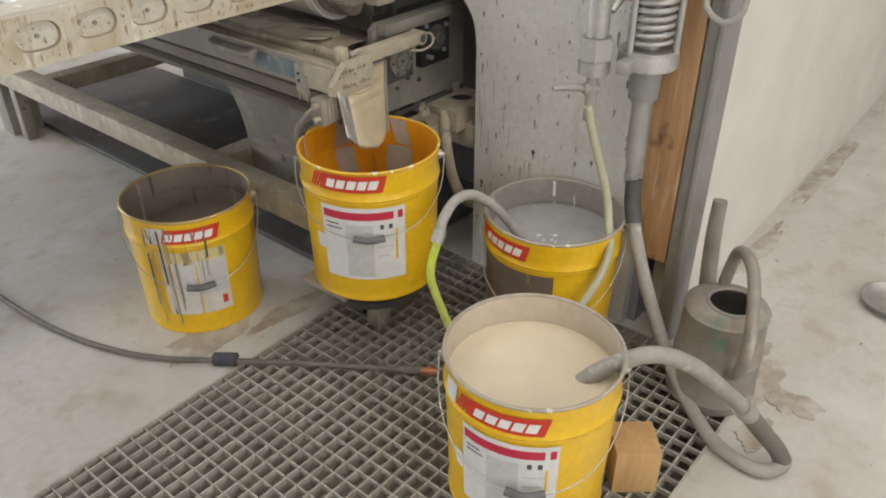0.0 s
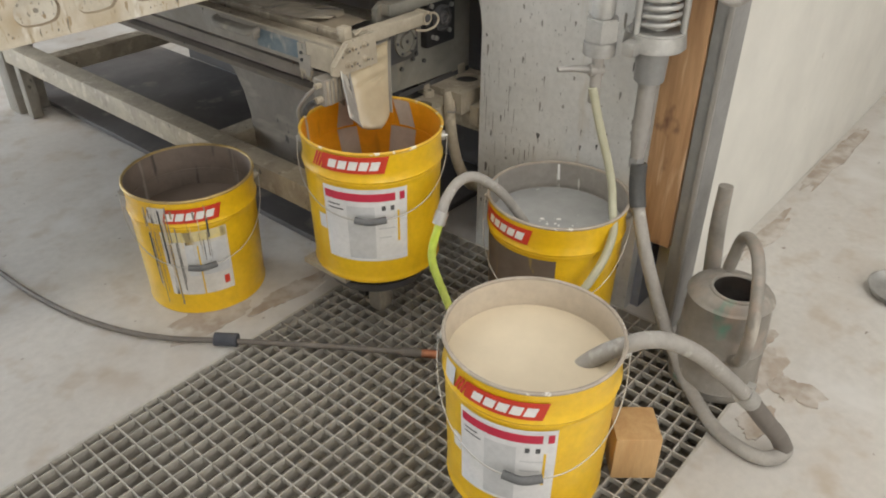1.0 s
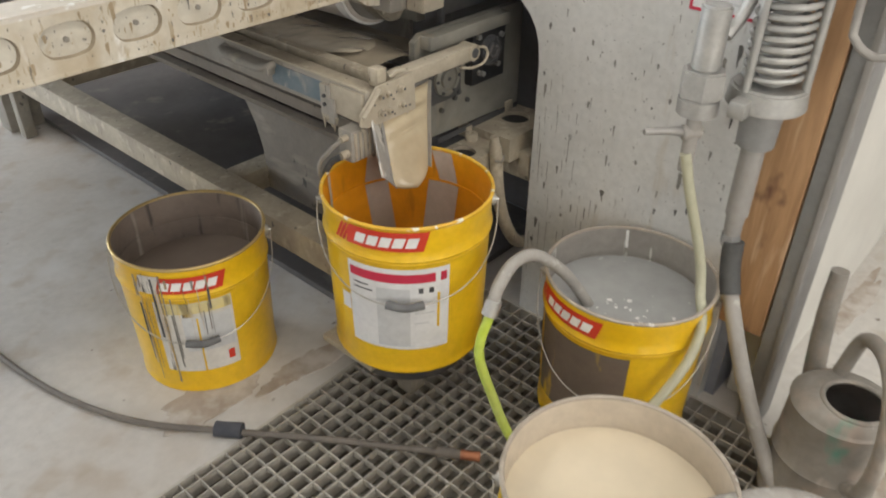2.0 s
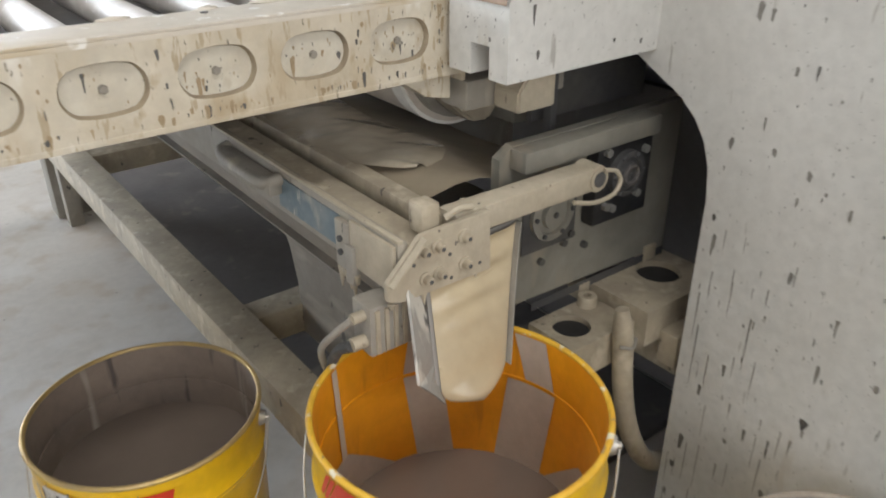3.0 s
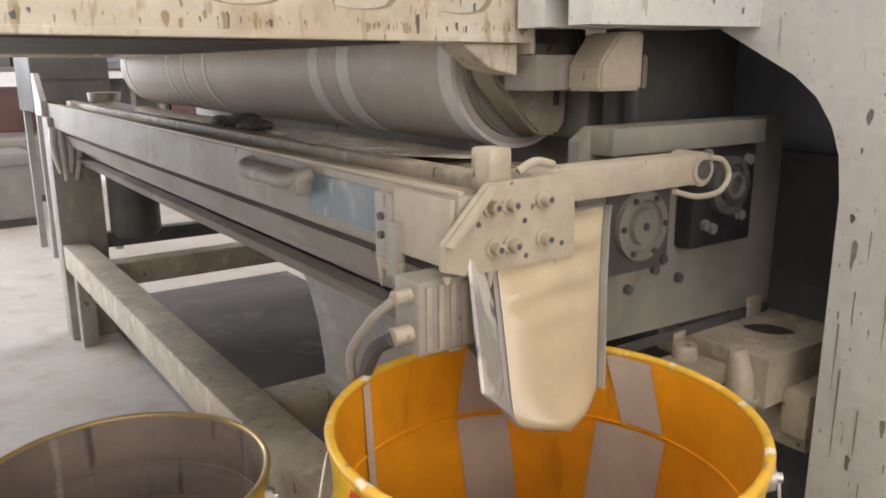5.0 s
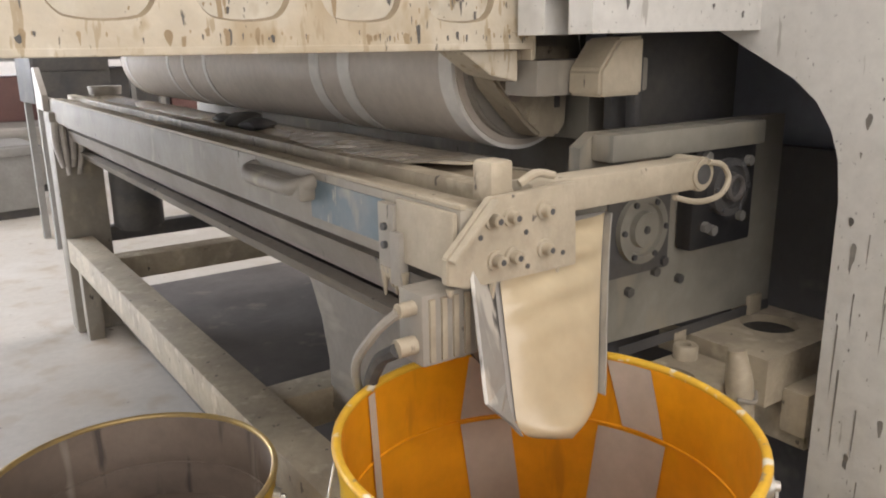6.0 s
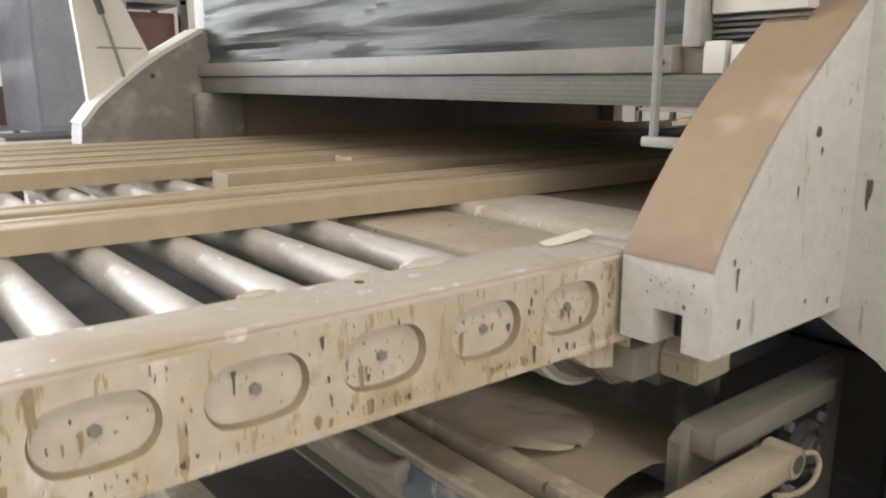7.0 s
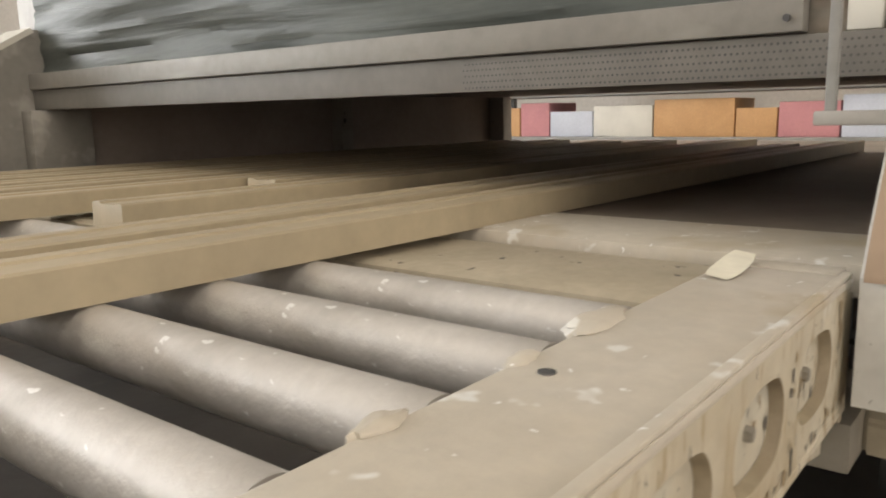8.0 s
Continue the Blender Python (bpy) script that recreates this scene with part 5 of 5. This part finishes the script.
part("cap_recess", bm_cyl((1.326, 1.4305, 0.700), (1.326, 1.4325, 0.700), 0.011, None, 16), "brown_dark", cap, "rusty recess")
part("cap_knob", bm_cyl((1.348, 1.424, 0.672), (1.348, 1.433, 0.672), 0.009, 0.007, 14, 0.002), "cream_steel", cap)
part("cap_slot", bm_box(1.384, 1.392, 1.4305, 1.4325, 0.68, 0.712), "dark_steel", cap, "", False)
part("bearing_block", bm_box(1.412, 1.535, 1.405, 1.470, 0.642, 0.705, 0.004), "drive_grey", belt)
part("drop_bracket", bm_box(1.28, 1.44, 1.345, 1.395, 0.700, 0.735, 0.003), "machine_grey", belt)
part("guard_block", bm_prism([(1.32, 0.70), (1.32, 0.725), (1.345, 0.755), (1.38, 0.757), (1.38, 0.70)], "y", 1.30, 1.345, 0.003), "cream_steel", belt)
part("hanger", bm_box(1.405, 1.415, 1.33, 1.344, 0.64, 0.757, 0.002), "dark_steel", belt)
part("dark_plate", bm_box(1.40, 1.62, 1.36, 1.37, 0.66, 0.80), "dark_steel", belt, "", False)

# ---- roller conveyor ----
conv = thing("roller_conveyor", "feeding roller conveyor with a cream paint-dripped side rail", "conveyor")
RX0, RX1, PITCH = -1.63, 1.278, 0.1005
part("rail_body", bm_box(RX0, RX1, 1.3572, 1.428, 0.752, 0.8268, 0.002), "pocket_paint", conv)
part("rail_cap", bm_box(RX0, RX1, 1.350, 1.431, 0.827, 0.8335, 0.002), "rail_top", conv, "dusty pale rail top")
face = bmesh.new()
for k in range(28):
    cx = 1.193 - PITCH * k
    x0, x1 = cx - PITCH / 2, cx + PITCH / 2
    if k == 0:
        x1 = RX1
    n = 36
    inner, innerb, outer, edge = [], [], [], bmesh.new()
    for i in range(n):
        t = 2 * math.pi * i / n
        c, s = math.cos(t), math.sin(t)
        sx = 0.014 if c > 0 else -0.014
        px, pz = cx + sx * min(1, abs(c) * 2.2) + 0.0235 * c, 0.7925 + 0.0235 * s
        inner.append(face.verts.new((px, 1.3505, pz)))
        innerb.append(face.verts.new((cx + (px - cx) * 0.94, 1.3570, 0.7925 + (pz - 0.7925) * 0.92)))
        tx = ((x1 - cx) / c if c > 0 else (x0 - cx) / c) if abs(c) > 1e-6 else 1e9
        z0, z1 = 0.750, 0.829
        tz = ((z1 - 0.7925) / s if s > 0 else (z0 - 0.7925) / s) if abs(s) > 1e-6 else 1e9
        q = min(tx, tz)
        outer.append(face.verts.new((cx + c * q, 1.3500, 0.7925 + s * q)))
    for i in range(n):
        j = (i + 1) % n
        face.faces.new((outer[i], outer[j], inner[j], inner[i]))
        edge.faces.new([edge.verts.new(v.co) for v in (inner[i], inner[j], innerb[j], innerb[i])])
    face.verts.index_update()
    for v in innerb:
        face.verts.remove(v)
    bmesh.ops.remove_doubles(edge, verts=edge.verts, dist=0.0001)
    part("pocket_edge", edge, "pocket_dirt", conv, "brown pocket edge with dirt and shade in its colour")
    for qx, qz in ((x0, 0.750), (x1, 0.750), (x1, 0.829), (x0, 0.829)):
        near = sorted(outer, key=lambda v: (v.co.x - qx) ** 2 + (v.co.z - qz) ** 2)[:2]
        face.faces.new((face.verts.new((qx, 1.35, qz)), near[0], near[1]))
bmesh.ops.remove_doubles(face, verts=face.verts, dist=0.0006)
part("rail_face", face, "cream_paint", conv, "cream rail face with oval pockets and paint runs")
part("rail_ridge", bm_box(RX0, RX1, 1.3505, 1.3565, 0.8332, 0.8365, 0.0015), "rail_top", conv, "raised pale edge")
part("rail_lip", bm_box(RX0, RX1, 1.3495, 1.3625, 0.7455, 0.7515, 0.001), "cream_paint", conv, "", False)
part("rail_end", bm_box(1.278, 1.284, 1.352, 1.442, 0.735, 0.830, 0.002), "cream_paint", conv)
part("end_foot", bm_prism([(1.20, 0.745), (1.268, 0.745), (1.268, 0.715), (1.235, 0.722)], "y", 1.36, 1.40, 0.001), "cream_paint", conv)
bolt_me, roll_me = None, None
for k in range(28):
    x = 1.193 - PITCH * k
    if bolt_me is None:
        bo = part("axle_bolt", bm_cyl((0, 1.3535, 0), (0, 1.362, 0), 0.0043, 0.0043, 6, 0.0008), "machine_grey", conv)
        bolt_me = bo.data
    else:
        bo = new("axle_bolt", bolt_me)
        bo.parent = conv
    bo.location = (x, 0, 0.7925)
for k in range(33):
    if roll_me is None:
        ro = part("roller", bm_cyl((0, 1.434, 0), (0, 2.972, 0), 0.0192, None, 40, 0.003), "roller_steel", conv, "worn grey steel conveyor roller")
        roll_me = ro.data
    else:
        ro = new("roller", roll_me)
        ro.parent = conv
        tagged(ro, "worn grey steel conveyor roller")
    ro.location = (1.137 - 0.0838 * k, 0, 0.8116)
part("far_rail", bm_box(RX0, 1.26, 2.975, 3.07, 0.75, 0.842, 0.004), "rail_top", conv, "pale far rail")
part("transfer_plate", bm_box(1.185, 1.326, 1.432, 2.975, 0.800, 0.823, 0.008), "cream_steel", conv, "tan transfer plate")
part("corner_plate", bm_box(1.2845, 1.312, 1.360, 1.431, 0.822, 0.833, 0.002), "rail_top", conv, "dusty corner plate")
# added black strip for the shade in the slot beside the nose bar
part("slot_bottom", bm_box(1.312, 1.337, 1.352, 1.445, 0.780, 0.784), "black", conv, "", False)
for lx, ly, lz, sx, sy in ((1.093, 1.433, 0.833, 0.030, 0.011), (1.02, 1.431, 0.832, 0.012, 0.006), (0.93, 1.432, 0.832, 0.016, 0.007)):
    crust = bmesh.new()
    bmesh.ops.create_icosphere(crust, subdivisions=3, radius=1.0)
    for v in crust.verts:
        v.co *= 1 + 0.35 * noise.noise(v.co * 2.1 + Vector((lx * 50, ly * 9, 0)))
    bmesh.ops.transform(crust, matrix=Matrix.LocRotScale((lx, ly, lz), Euler((0, 0, 0.1)), (sx, sy, 0.0042)), verts=crust.verts)
    part("paint_crust", crust, "rail_top", conv, "dried paint crust on the rail edge")
part("cap_hole", bm_cyl((1.010, 1.413, 0.8332), (1.010, 1.413, 0.8342), 0.004, None, 12), "ink", conv)
for x in (-1.4, -0.2):
    part("leg", bm_box(x, x + 0.06, 3.0, 3.06, 0, 0.75, 0.003), "machine_grey", conv)
part("leg", bm_box(-1.4, -1.34, 1.37, 1.43, 0, 0.75, 0.003), "machine_grey", conv)
# added sheet whose dark colour stands for the shade between the rollers
under = part("roller_tray", bm_box(RX0, 1.18, 1.432, 2.20, 0.746, 0.752), "tray_dark", conv, "dark sheet added below the rollers for the shade in their gaps", False)

sheet = thing("paper_scrap", "small cream paper scrap lying at the belt's corner", "paper", (1.258, 1.420, 0.8342), 4)
sc = bmesh.new()
rows_s = [[sc.verts.new((-0.038 + 0.076 * i / 10 + 0.006 * j, (0.0105 - 0.003 * abs(i / 5 - 1) ** 3) * (j - 0.5) * 2, 0.0004 + 0.004 * (i / 10) ** 2 + 0.0012 * j)) for j in (0, 1)] for i in range(11)]
for a, b in zip(rows_s, rows_s[1:]):
    sc.faces.new((a[0], b[0], b[1], a[1]))
part("scrap", sc, "paper", sheet, "", False)

# wooden boards riding on the rollers
BOARDS = [(1.690, 1.750, -1.55, 2.9), (1.784, 1.844, -1.55, 2.7), (1.980, 2.042, 1.147, 3.0), (2.085, 2.147, 1.42, 2.6), (2.168, 2.230, -1.5, 2.9), (2.285, 2.347, -1.5, 2.8), (2.395, 2.457, -1.2, 2.7), (2.510, 2.572, -1.5, 2.9), (2.625, 2.687, -0.6, 2.8)]
for y0, y1, x0, x1 in BOARDS:
    b = thing("wooden_board", "beige coated profiled wooden board lying on the rollers", "board", ((x0 + x1) / 2, (y0 + y1) / 2 + (1.15 - (x0 + x1) / 2) * math.tan(radians(2)), 0.8312), -2, "boards on the conveyor")
    hw, hl = (y1 - y0) / 2, (x1 - x0) / 2
    part("board", bm_prism([(-hw, 0.0), (hw, 0.0), (hw, 0.0245), (hw - 0.003, 0.026), (hw * 0.45, 0.026), (hw * 0.38, 0.024), (-hw * 0.55, 0.024), (-hw * 0.62, 0.026), (-hw + 0.003, 0.026), (-hw, 0.0245)], "x", -hl, hl), "board", b, "", False)

# ---- beyond the machine ----
def rack(loc, rz, label, colours, w, h, d):
    r = thing("storage_rack", label, "rack", loc, rz)
    for sx in (-w / 2, w / 2 - 0.05):
        for sy in (0, d - 0.05):
            part("upright", bm_box(sx, sx + 0.05, sy, sy + 0.05, 0, h, 0.003), "dark_steel", r)
    k = 0
    for z in np.arange(0.35, h, 0.38):
        part("shelf_board", bm_box(-w / 2, w / 2, 0, d, z - 0.03, z, 0.002), "grey_post", r)
        x = -w / 2 + 0.07
        while x < w / 2 - 0.3:
            bw = 0.3 + 0.35 * ((k * 3) % 4) / 3
            part("stored_box", bm_box(x, min(x + bw, w / 2 - 0.06), 0.05, d - 0.05, z + 0.001, z + 0.22 + 0.08 * ((k * 5) % 3) / 2, 0.008), colours[k % len(colours)], r)
            x += bw + 0.012
            k += 1
    return r


M["brick_red"] = surface("faded_red_crate", (0.19, 0.10, 0.09), (0.15, 0.085, 0.08), 0.6, 0, 6)
M["pink"] = surface("pink_board", (0.62, 0.28, 0.30), (0.55, 0.24, 0.27), 0.6, 0, 6)
M["pale_blue"] = surface("pale_blue_board", (0.62, 0.66, 0.76), (0.56, 0.60, 0.70), 0.5, 0, 6)
M["orange_wood"] = surface("orange_plywood", (0.62, 0.36, 0.17), (0.55, 0.31, 0.14), 0.5, 0, 6)
rack((1.35, 6.6, 0), 180, "dark rack with faded red crates behind the conveyor", ["brick_red", "dark_steel", "brick_red", "grey_post"], 2.6, 2.0, 0.6)
cb = thing("tool_cabinet", "tall dark navy steel cabinet behind the far rail", "cabinet", (1.80, 5.4, 0), 8)
part("body", bm_box(-0.22, 0.30, 0, 0.5, 0.72, 2.1, 0.01), "navy", cb)
for cx in (-0.20, 0.25):
    for cy in (0.02, 0.44):
        part("leg", bm_box(cx, cx + 0.03, cy, cy + 0.03, 0, 0.72), "grey_post", cb)
part("door", bm_box(-0.20, 0.035, -0.012, 0, 0.75, 2.07, 0.004), "navy", cb)
part("door", bm_box(0.045, 0.28, -0.012, 0, 0.75, 2.07, 0.004), "navy", cb)
rack((7.4, 3.4, 0), 90, "bright rack with plywood and coloured boards beyond the tunnel", ["pale_blue", "pink", "orange_wood", "orange_wood", "wall_white"], 4.4, 2.2, 0.6)

def crate(loc, rz, label, mat, w, d, h):
    c = thing("storage_crate", label, "crate", loc, rz)
    part("body", bm_box(-w / 2, w / 2, -d / 2, d / 2, 0.04, h, 0.01), mat, c)
    part("rim", bm_box(-w / 2 - 0.012, w / 2 + 0.012, -d / 2 - 0.012, d / 2 + 0.012, h - 0.05, h - 0.01, 0.006), mat, c)
    part("base", bm_box(-w / 2 + 0.02, w / 2 - 0.02, -d / 2 + 0.02, d / 2 - 0.02, 0.0, 0.04), "dark_steel", c)


crate((1.06, 4.95, 0), 6, "grey plastic crate on the floor behind the conveyor", "grey_post", 0.42, 0.36, 0.34)
crate((1.24, 5.7, 0), -4, "pale worn crate on the floor behind the conveyor", "hood_grey", 0.5, 0.4, 0.36)
tr = thing("tool_trolley", "dark steel tool trolley standing behind the far rail", "trolley", (1.33, 4.15, 0), 3)
part("body", bm_box(-0.14, 0.14, -0.12, 0.16, 0.56, 0.79, 0.008), "dark_steel", tr)
part("drawer_front", bm_box(-0.13, 0.13, -0.126, -0.12, 0.68, 0.78, 0.003), "dark_steel", tr)
for cx in (-0.13, 0.105):
    for cy in (-0.11, 0.125):
        part("leg", bm_box(cx, cx + 0.025, cy, cy + 0.025, 0, 0.56), "grey_post", tr)
tin = thing("metal_tray", "small bright metal tray lying on the trough's far end", "tray", (1.25, 3.085, 0.634))
part("tray", bm_lathe([(0.001, 0.003), (0.036, 0.003), (0.040, 0.022), (0.044, 0.023), (0.040, 0.0), (0.001, 0.0)], 28), "steel", tin)


# ---- paint splashes on the machine ----
def splashes(name, parent, mat, label, count, seed, at, spread, small, large, tail):
    """Flat blobs of dried paint with a run below each. at: places a blob's point; spread: gives its middle, or None to leave it out."""
    rng = random.Random(seed)
    vs, fs = [], []
    for k in range(count):
        c = spread(rng)
        if c is None:
            continue
        rad = small + (large - small) * rng.random() ** 4
        run = rad * (1 + tail * rng.random() ** 2)
        n, base = 9, len(vs)
        for q in range(n):
            a = 2 * math.pi * q / n
            w = rad * (0.65 + 0.6 * rng.random())
            dz = math.sin(a) * w
            if dz < 0:
                dz *= run / rad
            vs.append(at(c, math.cos(a) * w * (0.8 if dz > 0 else 0.62), dz, k))
        fs.append(tuple(range(base, base + n)))
    me = bpy.data.meshes.new(name)
    me.from_pydata(vs, [], fs)
    me.materials.append(M[mat])
    ob = new(name, me)
    ob.parent = parent
    return tagged(ob, label, "", "", "stuff")


def on_panel(c, u, v, k):
    return (1.4884 - 0.00003 * (k % 9), c[0] + u, c[1] + v)


def panel_place(rng):
    y, z = rng.uniform(0.70, 1.33), rng.uniform(0.05, 1.3)
    return (y, z) if y < 1.135 or z > 0.81 else None


def panel_foot(rng):
    y = 1.140 - 0.16 * rng.random() ** 1.5
    return (y, rng.uniform(0.12, 0.60))


def on_arm(c, u, v, k):
    return (c[0] + u, 1.2464 - 0.00003 * (k % 9), c[1] + v)


def arm_place(rng):
    x, z = rng.uniform(1.262, 1.485), rng.uniform(0.77, 1.06)
    return (x, z) if z < 0.83 + (x - 1.262) * 0.95 else None


def on_arm_front(c, u, v, k):
    return (1.2514 - 0.00003 * (k % 9), c[0] + u, c[1] + v)


def rail_place(rng):
    x = 1.275 - 2.6 * rng.random() ** 1.6
    z = 0.757 + 0.068 * rng.random() ** 1.5
    dx = (x - 1.193 + PITCH / 2) % PITCH - PITCH / 2
    if abs(dx) < 0.030 and abs(z - 0.7925) < 0.015:
        return (x, z, 1.3568)
    if abs(dx) < 0.045 and abs(z - 0.7925) < 0.030:
        return None
    return (x, z, 1.3497)


def on_rail(c, u, v, k):
    return (c[0] + u, c[2] - 0.00003 * (k % 9), max(0.7515, c[1] + v))


splashes("paint_splash", mach, "splash", "dark splashes of dried paint", 150, 3, on_panel, panel_place, 0.0012, 0.0085, 5.0)
splashes("paint_splash", mach, "splash_grey", "grey splashes of dried paint", 420, 8, on_panel, panel_place, 0.0008, 0.0060, 7.0)
splashes("paint_run", mach, "splash_grey", "long grey runs of dried paint", 60, 5, on_panel, panel_foot, 0.0011, 0.0020, 60.0)
splashes("paint_splash", arm, "splash", "dark splashes of dried paint", 46, 4, on_arm, arm_place, 0.0008, 0.0040, 6.0)
splashes("paint_splash", arm, "splash", "dark splashes of dried paint", 16, 9, on_arm_front, lambda g: (g.uniform(1.252, 1.338), g.uniform(0.798, 0.83)), 0.0008, 0.0028, 1.5)
splashes("paint_splash", conv, "splash", "dark runs of dried paint", 330, 6, on_rail, rail_place, 0.0009, 0.0034, 6.0)
splashes("paint_splash", conv, "splash_brown", "brown runs of dried paint", 420, 7, on_rail, rail_place, 0.0012, 0.0050, 5.0)

# ---- floor grating, bar by bar ----
gr = tagged(new("floor_grating"), "paint-dusted steel floor grating over the drain pit", "", "", "structure")
gr.empty_display_size = 0.05
frame_bm = bmesh.new()
bm_box(GX0, GX1, GY0, GY0 + 0.006, -0.03, 0.001, bm=frame_bm)
bm_box(GX0, GX1, GY1 - 0.006, GY1, -0.03, 0.001, bm=frame_bm)
bm_box(GX0, GX0 + 0.006, GY0 + 0.006, GY1 - 0.006, -0.03, 0.001, bm=frame_bm)
bm_box(GX1 - 0.006, GX1, GY0 + 0.006, GY1 - 0.006, -0.03, 0.001, bm=frame_bm)
part("grating_frame", frame_bm, "grating", gr, "", False)
ma = mesh_of("bearing_bar", bm_box(GX0 + 0.006, GX1 - 0.006, -0.0014, 0.0014, -0.030, 0.0), "grating", False)
mb = mesh_of("cross_bar", bm_box(-0.0014, 0.0014, GY0 + 0.006, GY1 - 0.006, -0.012, 0.0006), "grating", False)
y = GY0 + 0.036
while y < GY1 - 0.02:
    o = new("bearing_bar", ma)
    o.parent, o.location = gr, (0, y, 0)
    y += 0.0311
x = GX0 + 0.036
while x < GX1 - 0.02:
    o = new("cross_bar", mb)
    o.parent, o.location = gr, (x, 0, 0)
    x += 0.0333


def motions():
    """The paint runs: its ripples slide down the curtain and a drip falls from the lip."""
    walk(drip, [(0.0, pose(1.154, 1.1978, 0.500, -20)), (2.4, pose(1.154, 1.1978, 0.500, -20)), (3.0, pose(1.154, 1.1948, 0.492, -20)), (3.3, pose(1.154, 1.1912, 0.482, -19)), (3.6, pose(1.154, 1.1868, 0.470, -15)),
                (3.8, pose(1.154, 1.1830, 0.462, -8)), (4.0, pose(1.154, 1.1800, 0.452, -2)), (4.1, pose(1.154, 1.178, 0.428, 0)), (4.2, pose(1.154, 1.178, 0.372, 0)), (4.35, pose(1.154, 1.178, 0.314, 0)), (8.0, pose(1.154, 1.178, 0.314, 0))])
    for k, r in enumerate(ripples):
        walk(r, [(0.5 * j, pose(0.002 * math.sin(1.7 * j + k), -0.0002 * j, 0.003 * math.sin(0.9 * j + 1.3 * k) - 0.0022 * j)) for j in range(17)])


motions()
